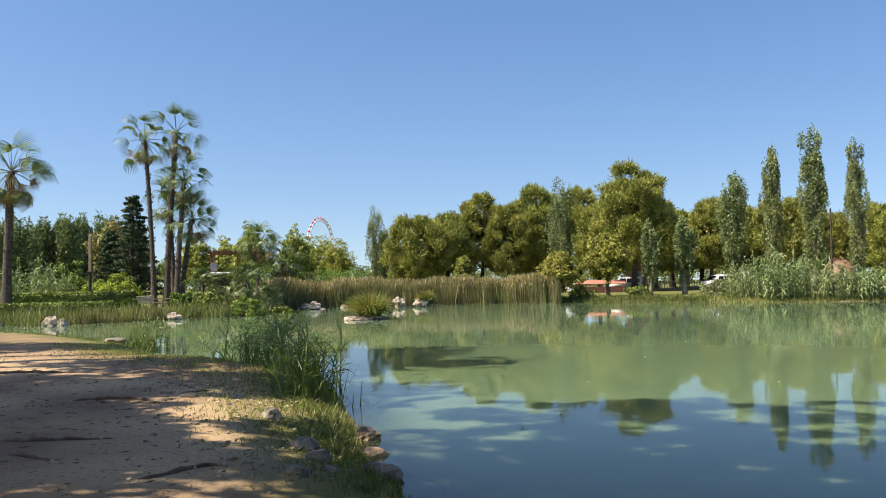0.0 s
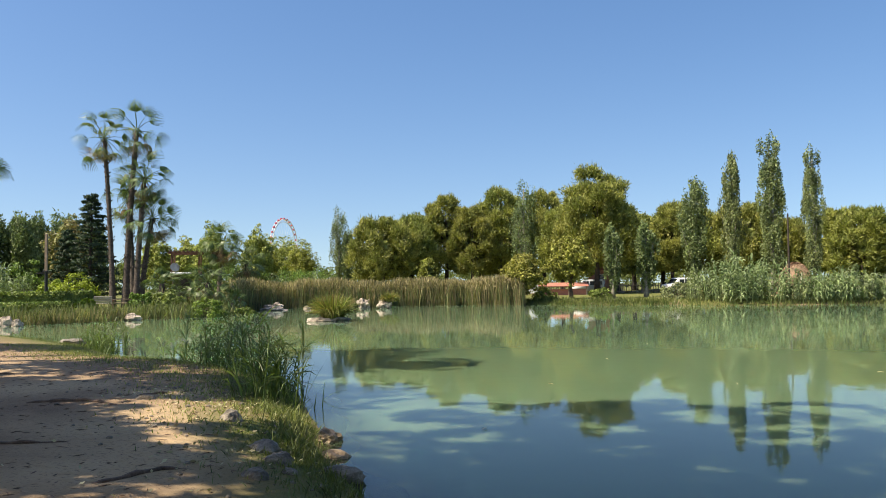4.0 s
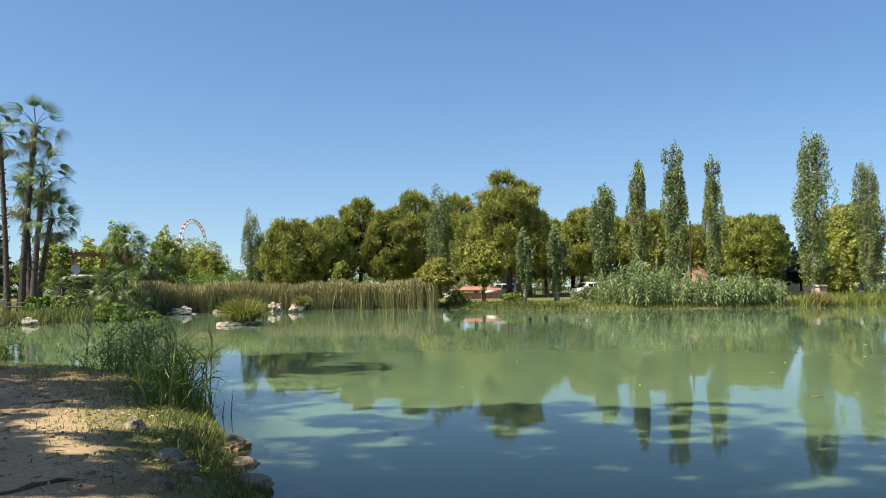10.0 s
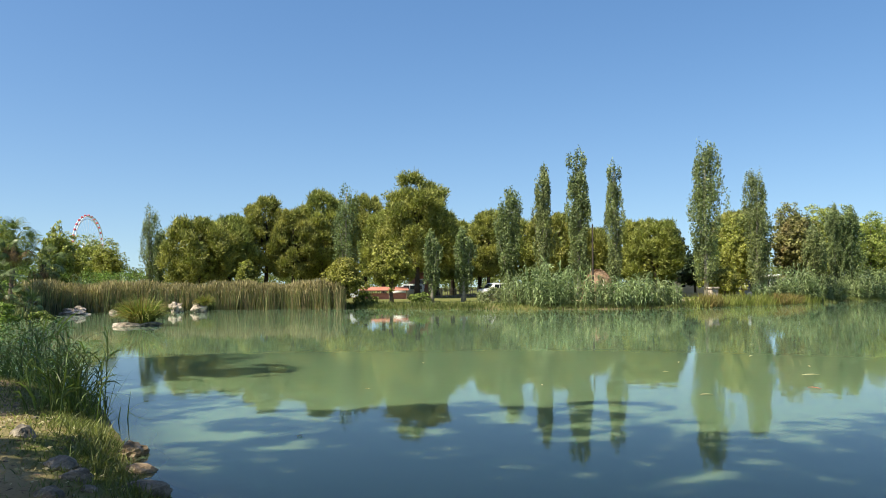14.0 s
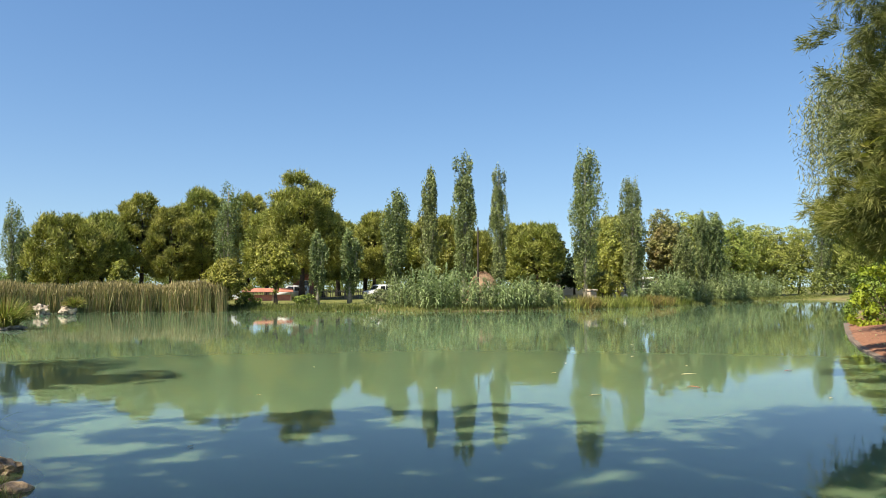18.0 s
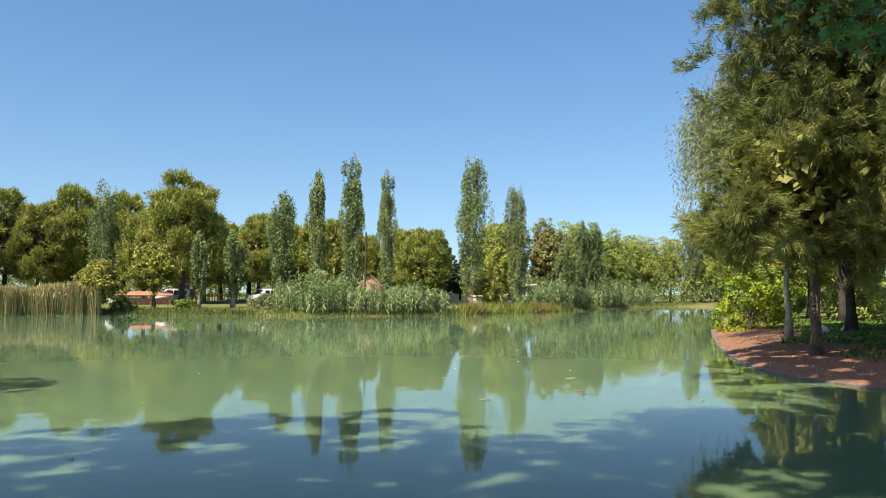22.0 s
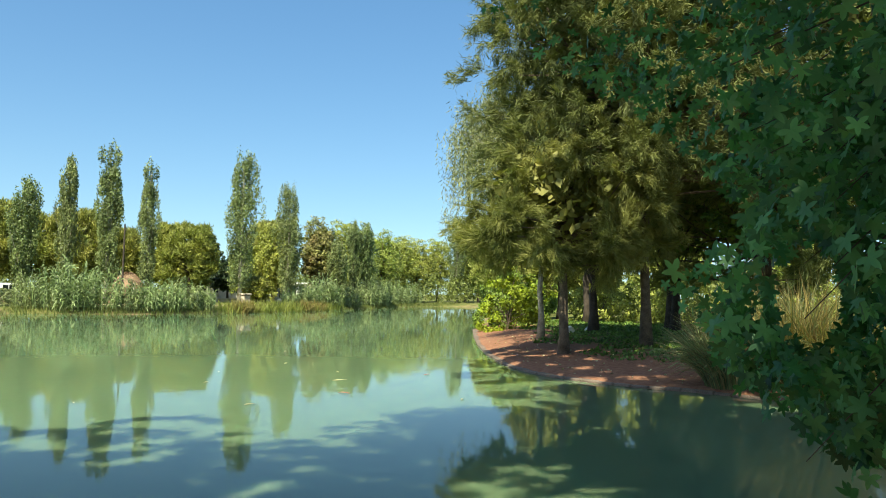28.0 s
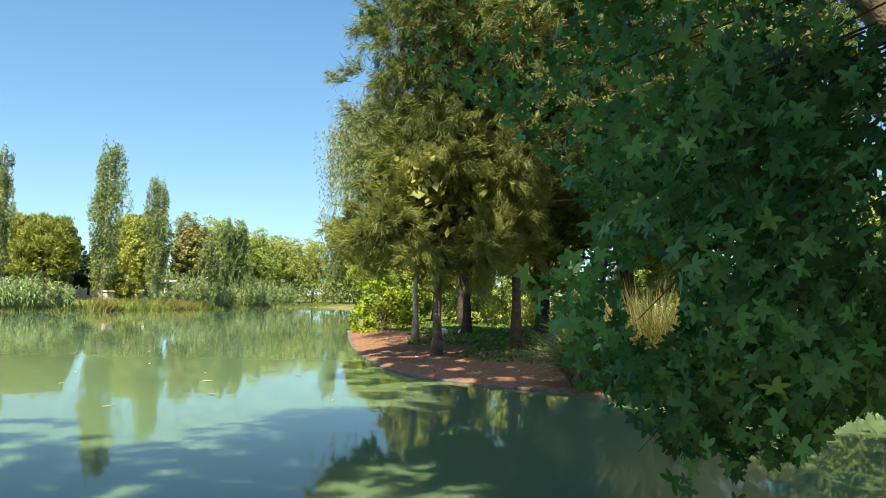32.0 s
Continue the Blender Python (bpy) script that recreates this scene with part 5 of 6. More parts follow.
def stone_block():
    t = thing("stone_pillar", pose(0, 0, 0), "pale stone pillar with a flat cap by the path", "pillar")
    part("shaft", box(-0.4, -0.35, 0, 0.4, 0.35, 1.3, 0.06), M["rock"], t)
    part("cap", box(-0.5, -0.45, 1.3, 0.5, 0.45, 1.5, 0.05), M["rock"], t)
    return t


put(stone_block(), 48.2, 70.9)
bin_ = thing("park_bin", pose(0, 0, 0), "pale green round litter bin on the grass", "litter bin")
part("body", tube([(0, 0, 0), (0, 0, 0.8)], [0.26, 0.3], 14), M["pale"], bin_)
part("lid", tube([(0, 0, 0.8), (0, 0, 0.98)], [0.32, 0.12], 14), M["pale"], bin_)
put(bin_, 54.5, 73.6)

# pale sandy path on the far bank, laid just above the grass
fp = np.array([(34, 74.5), (40, 74.0), (46, 73.6), (52, 77.5), (58, 82.5), (64, 87), (74, 92), (84, 98)], float)
pv, pf = [], []
for i, (x, y) in enumerate(fp):
    d = fp[min(i + 1, len(fp) - 1)] - fp[max(i - 1, 0)]
    nrm = np.array([-d[1], d[0]]) / np.hypot(*d)
    for s in np.linspace(-1.3, 1.3, 5):
        q = np.array([x, y]) + nrm * s
        pv.append((q[0], q[1], ground_z(*q) + 0.03))
for i in range(len(fp) - 1):
    for j in range(4):
        pf.append((i * 5 + j, i * 5 + j + 1, (i + 1) * 5 + j + 1, (i + 1) * 5 + j))
path_sand = material("pale_path_sand", (0.50, 0.38, 0.22), 0.95, 0.15, 1, 20, 0.3, 0.01)
tagged(part("path", (pv, pf), path_sand, None, "", True), "pale sandy footpath on the far bank", "path", kind="structure")

# ---------------------------------------------------------------- near bank
for x, y, z, a in ((-2.1, 10.3, 0.33, (0.24, 0.19, 0.2)), (-1.42, 8.75, 0.28, (0.32, 0.2, 0.16)), (-1.18, 8.2, 0.26, (0.2, 0.17, 0.15)), (-1.25, 7.35, 0.36, (0.2, 0.15, 0.12)), (-1.0, 7.75, 0.28, (0.12, 0.1, 0.08)), (-2.6, 15.6, 0.3, (0.35, 0.28, 0.24)), (-3.6, 11.6, 0.42, (0.2, 0.15, 0.1))):
    put_rock(x, y, ground_z(x, y) - a[2] * 0.1, *[q * 0.72 for q in a], "greyrock", seed=x * 3 + y, rough=0.22, turn=rand(0, 360), label="grey rounded stone half buried in the bank", group="stones on the bank", name="bank_stone", cat="stone")
put_rock(-0.58, 8.4, 0.05, 0.27, 0.17, 0.12, "greyrock", seed=31, rough=0.15, label="flat pale stone at the waterline", group="stones on the bank", name="bank_stone", cat="stone")
put_rock(-0.92, 10.6, 0.03, 0.18, 0.15, 0.12, "wetrock", seed=33, rough=0.45, label="wet brown stone at the waterline", group="stones on the bank", name="bank_stone", cat="stone")
put_rock(-0.75, 9.6, -0.02, 0.2, 0.16, 0.1, "wetrock", seed=34, rough=0.3, label="wet brown stone at the waterline", group="stones on the bank", name="bank_stone", cat="stone")


def bank_reeds(pts, n, h0, h1, name, label):
    t = thing(name, pose(0, 0, 0), label, "reeds", "reeds on the near bank")
    x, y = along(pts, n, 0.3)
    z = np.maximum(height(x, y), -0.12) - 0.03
    part("blade_mass", blade_field(x[::2], y[::2], z[::2], RNG.uniform(h0 * 0.6, h1, len(x[::2])), 0.024, 0.34, 0.7, 4), M["bankreed"], t)["kind"] = "stuff"
    k = max(8, n // 15)
    sx, sy = along(pts, k, 0.28)
    gs, B, Dd, L = [], [], [], []
    for i in range(k):
        hs = RNG.uniform(h0 * 0.7, h1) * 1.15
        zz = max(ground_z(sx[i], sy[i]), -0.1)
        lx, ly = RNG.normal() * 0.12, RNG.normal() * 0.12
        gs.append(tube([(sx[i], sy[i], zz), (sx[i] + lx, sy[i] + ly, zz + hs)], [0.012, 0.005], 4, False))
        for j in range(9):
            q = 0.25 + 0.75 * j / 8
            f = RNG.uniform(0, 2 * pi)
            B.append((sx[i] + lx * q, sy[i] + ly * q, zz + hs * q))
            Dd.append((cos(f), sin(f), RNG.uniform(0.8, 2.2)))
            L.append(RNG.uniform(0.3, 0.62))
    part("stem_tuft", join(*gs), M["bankreed"], t)["kind"] = "stuff"
    part("leaf_tuft", strips(np.array(B), np.array(Dd), np.array(L), np.full(len(L), 0.026), RNG.uniform(0.3, 0.9, len(L)), 3), M["bankreed"], t)["kind"] = "stuff"


bank_reeds([(-2.0, 12.4), (-2.15, 13.6), (-2.4, 15.0)], 420, 0.5, 1.1, "reed_clump", "tall dark green reed clump on the bank edge")
bank_reeds([(-2.8, 15.8), (-3.5, 17.6), (-4.4, 19.2)], 420, 0.5, 1.15, "reed_clump", "dense green reed clump overhanging the water")
bank_reeds([(-4.6, 19.6), (-5.8, 20.6)], 90, 0.4, 0.95, "reed_clump", "thin reed clump leaning over the water")
bank_reeds([(-9.0, 25.0), (-9.8, 26.6), (-10.4, 27.4)], 420, 0.5, 1.0, "reed_clump", "short dark reeds at the bank corner")
tall = thing("tall_reed_stem", pose(-3.9, 19.0, 0.1), "single tall reed stem with long arching leaves", "reed")
part("stem", tube([(0, 0, -0.1), (0.05, 0, 1.2), (0.02, 0, 2.5)], [0.016, 0.012, 0.004], 5), M["bankreed"], tall)
kk = 22
part("leaves", strips(np.stack([np.zeros(kk), np.zeros(kk), np.linspace(0.6, 2.45, kk)], -1), np.stack([np.cos(np.arange(kk) * 2.4), np.sin(np.arange(kk) * 2.4), np.full(kk, 1.1)], -1), np.linspace(0.7, 0.4, kk), np.full(kk, 0.045), np.full(kk, 0.5), 4), M["bankreed"], tall)


def turf(name, line, n, spread, h0, h1, w, label, mat="grass"):
    x, y = along(line, n, spread)
    z = height(x, y)
    keep = (z > -0.02)
    x, y, z = x[keep], y[keep], z[keep]
    ob = part(name, blade_field(x, y, z - 0.01, RNG.uniform(h0, h1, len(x)), w, 0.5, 0.4), M[mat])
    tagged(ob, label, "grass", kind="stuff")


turf("bank_grass", [(-0.9, 7.2), (-1.0, 8.6), (-1.35, 9.8), (-1.6, 11.0), (-2.1, 12.4), (-2.8, 14.5), (-4.0, 17.5), (-6.2, 19.6), (-8.6, 22.0), (-10.5, 26.0), (-14, 30), (-19, 34)], 13000, 0.36, 0.03, 0.12, 0.010, "short lush grass along the bank edge", "bankgrass")
turf("bank_grass_long", [(-1.15, 8.9), (-1.2, 9.6), (-1.45, 11.2), (-1.75, 12.0)], 900, 0.2, 0.08, 0.26, 0.012, "longer green grass hanging over the bank edge", "bankgrass")
turf("bank_grass_inner", [(-2.2, 9.6), (-2.6, 11.5), (-3.6, 14.0), (-5.2, 17.0), (-8, 19.5), (-11, 24)], 6000, 0.55, 0.03, 0.1, 0.012, "sparse thin grass on the sandy bank", "grass")
turf("water_edge_weeds", [(-0.35, 7.0), (-0.55, 7.9), (-1.0, 9.2)], 700, 0.18, 0.06, 0.2, 0.012, "green weeds between the edge stones", "bankgrass")


def root(x, y, heading, length, r):
    """A crooked root that rises out of the earth and dives again."""
    pts, rad, a = [], [], radians(heading)
    k = int(length / 0.09)
    for i in range(k + 1):
        q = i / k
        a += RNG.normal() * 0.16
        x, y = x + cos(a) * 0.09, y + sin(a) * 0.09
        pts.append((x, y, ground_z(x, y) - 0.035 + (0.045 + 0.012 * sin(i * 1.7)) * sin(pi * q) ** 0.5))
        rad.append(r * (1 - 0.6 * q) * RNG.uniform(0.85, 1.15))
    ob = part("exposed_root", tube(pts, rad, 7), M["root"], None, "", True)
    tagged(ob, "brown exposed tree root crossing the sandy earth", "root", "exposed roots")


root(-2.5, 6.65, 25, 1.1, 0.035)
root(-4.6, 8.3, 10, 1.3, 0.03)
root(-5.2, 11.3, 30, 1.6, 0.04)
root(-8.2, 14.6, 20, 1.6, 0.045)
root(-3.4, 7.3, 160, 0.8, 0.025)
root(-6.4, 9.6, -10, 1.2, 0.03)
root(-3.9, 11.9, 40, 0.8, 0.03)
root(-4.8, 7.0, 12, 0.9, 0.025)

n = 420
lx, ly = along([(-1.6, 7.2), (-1.9, 9.2), (-2.4, 11.4), (-3.2, 13.0)], n, 0.55)
lz = height(lx, ly) + 0.012
la = RNG.uniform(0, 2 * pi, n)
b = np.stack([lx, ly, lz], -1)
lit = part("fallen_leaves", blades(b, b + np.stack([np.cos(la), np.sin(la), RNG.uniform(0, 0.4, n)], -1) * RNG.uniform(0.03, 0.08, (n, 1)), 0.035), M["litter"])
tagged(lit, "pale dry leaves and twigs scattered on the bank", "leaf litter", kind="stuff")
n = 3200
lx, ly = RNG.uniform(-11, -1, n), RNG.uniform(5.5, 20, n)
lz = height(lx, ly)
keep = lz > 0.25
b = np.stack([lx, ly, lz + 0.01], -1)[keep]
la = RNG.uniform(0, 2 * pi, len(b))
tw = part("twig_litter", blades(b, b + np.stack([np.cos(la), np.sin(la), np.zeros(len(b))], -1) * RNG.uniform(0.04, 0.16, (len(b), 1)), 0.012), M["root"])
tagged(tw, "brown twigs and bark bits lying on the earth", "twig litter", kind="stuff")

# small stones on the worn earth
n = 70
qx, qy = along([(-1.2, 7.3), (-1.9, 9.5), (-2.6, 11.5), (-4.5, 13.5)], n, 0.8)
for i in range(n):
    if ground_z(qx[i], qy[i]) > 0.12:
        sc = RNG.uniform(0.02, 0.055)
        put_rock(qx[i], qy[i], ground_z(qx[i], qy[i]) + sc * 0.1, sc, sc * 0.8, sc * 0.6, "greyrock", seed=100 + i, rough=0.25, sub=1, turn=rand(0, 360), label="small loose stone lying on the sandy bank", group="pebbles on the bank", name="pebble", cat="pebble")

# ---------------------------------------------------------------- the spit across the cove
edge = POND[(POND[:, 0] > 16.5) & (POND[:, 0] < 40) & (POND[:, 1] < 34) & (POND[:, 1] > 3)]
edge = edge[np.argsort(edge[:, 1])]
kerb = thing("pond_kerb", pose(0, 0, 0), "low weathered concrete kerb slabs edging the red soil", "kerb")
for i in range(len(edge) - 1):
    a, b = edge[i], edge[i + 1]
    L = hypot(*(b - a))
    cnt = max(1, round(L / 1.7))
    for j in range(cnt):
        p, q = a + (b - a) * j / cnt, a + (b - a) * (j + 1) / cnt
        l = hypot(*(q - p))
        sw = rand(-0.02, 0.02)
        part("kerb_slab", moved(box(0.006, -0.25 + sw, -0.3, l - 0.006, 0.08 + sw, 0.065 + rand(-0.012, 0.012), 0.02), pose(p[0], p[1], 0, rand(-2, 2), 0, math.degrees(math.atan2(q[1] - p[1], q[0] - p[0])))), M["concrete"], kerb)


def big_pine(h, w, low, leaves, name="pine_tree", label="large shaggy pine with golden-green needle sprays on the spit", lean=(0, 0), size=0.25, blobs=60, width=0.032, mat="nearpine"):
    t = thing(name, pose(0, 0, 0), label, "pine tree", "pines on the spit")
    part("trunk", trunk_geo(h * 0.92, 0.17, lean, wob=0.35, n=12, seg=10), M["bark"], t, "grey-brown fissured trunk", True)
    cs, out = [], []
    for i in range(blobs):
        k = low + (0.97 - low) * ((i + 0.5) / blobs) ** 1.25
        a = i * 2.39996 + RNG.normal() * 0.3
        prof = np.interp(k, [low, low + 0.12, 0.55, 0.8, 1.0], [0.85, 1.0, 1.06, 0.95, 0.4])
        r = w * 0.5 * prof * RNG.uniform(0.5, 0.86)
        cs.append((cos(a) * r, sin(a) * r, h * k - 0.12 * r + RNG.normal() * 0.2))
        out.append((cos(a), sin(a), 0.25))
    cs, out = np.array(cs), np.array(out)
    part("branch", limbs_to(cs, h * low, h * 0.9, 0.07, n=5), M["bark"], t)
    m = 14
    q = unit(RNG.normal(size=(len(cs) * m, 3)) * [1, 1, 0.7] + np.repeat(out, m, 0) * 0.5)
    tufts = np.repeat(cs, m, 0) + q * w * 0.12 * RNG.uniform(0.25, 1.1, (len(q), 1)) * [1, 1, 0.8]
    per = leaves // len(tufts)
    # needle sprays: thin blades fanning out of each tuft, drooping
    c = np.repeat(tufts, per, 0)
    ax = unit(q + RNG.normal(size=q.shape) * 0.45 + [0, 0, -0.3])
    d = unit(RNG.normal(size=c.shape) * 0.62 + np.repeat(ax, per, 0))
    # needles stand along short drooping twigs
    twig = RNG.integers(0, 4, len(c))
    sway = RNG.normal(size=(len(tufts), 4, 3)) * 0.55
    tw = unit(ax[:, None] + sway)[np.repeat(np.arange(len(tufts)), per), twig]
    c = c + tw * RNG.uniform(-0.15, 0.5, (len(c), 1)) + RNG.normal(size=c.shape) * 0.05
    d = unit(d + tw * 0.6)
    s = size * RNG.uniform(0.6, 1.3, (len(c), 1))
    side = unit(np.cross(d, RNG.normal(size=d.shape))) * width * 0.5
    needles = np.stack([c - side, c + side, c + d * s], 1).reshape(-1, 3), np.arange(3 * len(c)).reshape(-1, 3)
    part("needle_mass", needles, M[mat], t, "long drooping needle sprays")["kind"] = "stuff"
    g = (inner(w * 0.4, h * (1 - low) * 0.43, h * (low + (1 - low) * 0.5), int(3.0 * w * w * h), 0.36))
    part("crown", g, M[mat], t, "dim inner needle clumps")
    return t


# the tall pine's shade is carried by its darker needle colour
put(big_pine(18.5, 12.6, 0.33, 330000, blobs=220, width=0.028, size=0.26, mat="shadepine", label="large shaggy pine on the spit, deep green needles coloured darker for shade"), 25.6, 13.4, 100)
# added low pine; lighter needles stand in for the sunlit lower boughs
put(big_pine(7.6, 7.0, 0.44, 130000, blobs=46, width=0.026, size=0.25, label="low added pine standing in for the big pine's sunlit golden-green drooping boughs"), 22.8, 15.0, 80)
put(big_pine(17.0, 10.0, 0.18, 110000, mat="shadepine", label="tall shaggy pine in the grove, deep green needles coloured darker for shade"), 31.0, 6.5, 100)
put(big_pine(15.0, 9.0, 0.18, 80000), 36.5, 14.5, 220)


def willow(h, w):
    t = thing("weeping_willow", pose(0, 0, 0), "weeping willow with pale hanging strands beside the water", "willow tree")
    part("trunk", trunk_geo(h * 0.55, 0.14, (0.3, 0.2), wob=0.25, n=10), M["palebark"], t, "pale leaning trunk", True)
    cs, B, T_ = [], [], []
    for i in range(70):
        a = i * 2.39996
        r = w * 0.5 * RNG.uniform(0.25, 1.0) ** 0.7
        z = h * (0.97 - 0.32 * (r / (w * 0.5)) ** 1.5) * RNG.uniform(0.9, 1.02)
        cs.append((cos(a) * r, sin(a) * r, z))
    part("branch", limbs_to(cs, h * 0.35, h * 0.6, 0.07, n=5), M["palebark"], t)
    strands = []
    for c in cs:
        for j in range(15):
            p = np.array(c) + np.clip(RNG.normal(size=3), -1.6, 1.6) * [0.4, 0.4, 0.25]
            L = RNG.uniform(1.6, 4.8)
            L = min(L, p[2] - 1.2)
            n = int(L / 0.085)
            k = np.linspace(0, 1, n)[:, None]
            sway = RNG.normal(size=2) * 0.18
            q = p + k * np.array([sway[0], sway[1], -L])
            B.append(q)
    B = np.concatenate(B)
    d = unit(RNG.normal(size=B.shape) * [0.7, 0.7, 0.3] + [0, 0, -0.8])
    part("crown", blades(B, B + d * RNG.uniform(0.14, 0.3, (len(B), 1)), 0.04), M["willow"], t, "curtain of narrow silvery-green leaves")
    return t


put(willow(14.2, 8.2), 29.2, 20.4)
for x, y, h, r in ((33.5, 20.3, 6.5, 0.15), (43.0, 26.5, 7.0, 0.18), (37.5, 18.0, 7.0, 0.2), (41.0, 20.0, 7.0, 0.2), (30.5, 11.0, 7.0, 0.2)):
    t = broadleaf(h * 1.35, 6.0, 7000, 0.42, "shrub" if x < 40 else "broad", "darkbark", 0.3, "grove_tree", "slim tree with dark trunk in the shady grove")
    put(t, x, y, rand(0, 360))
for x, y, w, h, mat in ((41.0, 31.0, 5.0, 3.6, "shrub"), (46.5, 34.5, 5.6, 4.2, "shrub"), (52.5, 38.5, 6.0, 4.6, "shrub"), (59.0, 42.5, 6.0, 4.6, "bright"), (65.5, 46.5, 6.5, 5.0, "shrub"), (73.0, 51.5, 7.0, 5.0, "shrub"), (82.0, 58.5, 8.0, 5.0, "shrub"), (93.5, 67.0, 8.0, 5.5, "shrub"), (105, 77, 9, 6, "shrub"), (36.3, 27.6, 4.2, 4.6, "bright"), (46.5, 27.5, 6.0, 3.4, "broad"), (48.0, 22.0, 6.5, 3.6, "broad"), (47.0, 16.0, 6.5, 3.6, "broad"), (46.0, 10.0, 6.5, 3.4, "broad"), (44.0, 4.5, 6.5, 3.4, "broad"), (52.0, 30.0, 6.5, 3.6, "broad"), (24.5, 3.2, 5.0, 3.4, "shrub"), (24.0, -0.8, 5.0, 3.6, "shrub"), (40, 0, 6, 3.6, "broad"), (36, -4, 6, 3.4, "broad")):
    put(bush(w, h, mat, int(2200 + 160 * w * h), 0.22, "shrub", "leafy green shrub in the waterside thicket", "shrub"), x, y, rand(0, 360))
place(broadleaf, [(66.0, 40.0, 10.0, 8.0), (76.0, 47.0, 10.5, 8.0), (60.0, 30.0, 10.0, 8.5), (88.0, 58.0, 11.0, 9.0), (58.0, 18.0, 11.0, 9.0), (56.0, 6.0, 11.0, 9.0), (101.0, 70.0, 11.0, 9.0), (52, -6, 11, 9)])
place(pine, [(50.0, 33.0, 10.0, 7.5), (72.0, 56.0, 9.0, 6.0), (84.0, 65.5, 9.5, 6.5)])

# ivy and weeds under the grove
n = 11000
ix, iy = RNG.uniform(21, 46, n), RNG.uniform(6, 34, n)
dd = shore_distance(ix, iy)
keep = dd > 3.1 + np.sin(ix * 1.3) * 0.6 + np.sin(iy * 0.9) * 0.5
b = np.stack([ix, iy, height(ix, iy)], -1)[keep]
ivy = part("ground_ivy", clumps(b, 0.16, 4, 0.17, up=0.6, flat=0.6, aspect=0.6), M["ivy"])
tagged(ivy, "low dark green ground ivy under the trees", "ground cover", kind="stuff")
put_rock(33.0, 21.3, 0.56, 0.3, 0.22, 0.24, "white", seed=51, rough=0.25, label="white stone lying in the ground ivy", group="white stones", name="white_stone", cat="stone")
put_rock(33.6, 20.6, 0.58, 0.24, 0.2, 0.2, "white", seed=52, rough=0.25, label="small white stone in the ground ivy", group="white stones", name="white_stone", cat="stone")
n = 900
lx, ly = RNG.uniform(17, 32, n), RNG.uniform(6, 27, n)
dd = shore_distance(lx, ly)
keep = (dd > 0.3) & (dd < 4.5)
b = np.stack([lx, ly, height(lx, ly) + 0.012], -1)[keep]
la = RNG.uniform(0, 2 * pi, len(b))
tagged(part("soil_litter", blades(b, b + np.stack([np.cos(la), np.sin(la), np.full(len(b), 0.1)], -1) * RNG.uniform(0.05, 0.13, (len(b), 1)), 0.05), M["litter"]), "scattered dry leaves on the red soil", "leaf litter", kind="stuff")

for x, y, w, h in ((18.9, 7.6, 2.6, 1.9), (19.4, 6.4, 2.4, 2.7), (19.2, 5.5, 2.6, 2.6), (20.6, 4.6, 2.6, 2.0)):
    put(tussock(w, h, "cane" if y > 6.5 else "reed", "drygrass" if y < 6.5 else "plume", 900, "pampas_tussock", "large arching tussock of pampas grass on the bank", 0.03), x, y)

# ---------------------------------------------------------------- sweetgum over the camera's bank
STAR = []
for i in range(5):
    a = (i - 2) * radians(62)
    for da, r in ((-0.53, 0.44), (-0.25, 0.74), (0.0, 1.08 if i == 2 else 0.96), (0.25, 0.74), (0.53, 0.44)):
        STAR.append((sin(a + da) * r, cos(a + da) * r))
STAR = np.array([(0.0, -0.12)] + STAR)
STAR3 = np.concatenate([STAR, (-0.10 * (np.abs(STAR[:, :1]) ** 1.5) - 0.06 * STAR[:, 1:] ** 2)], 1)
STAR_F = [(0, i + 1, i) for i in range(1, len(STAR) - 1)]
STAR_F = np.array(STAR_F)


def star_leaves(pos, size, hang=0.75):
    """Five-lobed leaves; tips hang, faces turn outwards and up."""
    n = len(pos)
    tip = unit(RNG.normal(size=(n, 3)) * 0.55 + [0, 0, -hang])
    face = unit(RNG.normal(size=(n, 3)) * 0.75 + [-0.7, 0.1, 0.6])
    side = unit(np.cross(tip, face))
    nn = np.cross(side, tip)
    s = (size * RNG.uniform(0.65, 1.15, n))[:, None, None]
    return pos[:, None, :] + s * (STAR3[None, :, :1] * side[:, None] + STAR3[None, :, 1:2] * tip[:, None] + STAR3[None, :, 2:] * nn[:, None])


gum = thing("sweetgum_tree", pose(0, 0, 0), "sweetgum with dark star-shaped leaves hanging low over the bank", "sweetgum tree")
GX, GY = 6.4, -1.3
part("trunk", moved(trunk_geo(11.5, 0.24, (0.2, 0.2), wob=0.2, n=12, seg=10), pose(GX, GY, ground_z(GX, GY) - 0.05)), M["darkbark"], gum, "dark furrowed trunk", True)
sprays, arms = [], []


def spray_set(count, a0, a1, r0, r1, z0, z1, length, leaves, drop):
    # sprays hang together in boughs, with dark gaps between the boughs
    for i in range(count):
        if i % 6 == 0:
            a, r, z = radians(RNG.uniform(a0, a1)), RNG.uniform(r0, r1), RNG.uniform(z0, z1)
        b, rr, zz = a + RNG.normal() * 0.07, r + RNG.normal() * 0.22, z + RNG.normal() * 0.17
        sprays.append((np.array([GX + cos(b) * rr, GY + sin(b) * rr, zz]), b, length * RNG.uniform(0.7, 1.25), leaves, drop))


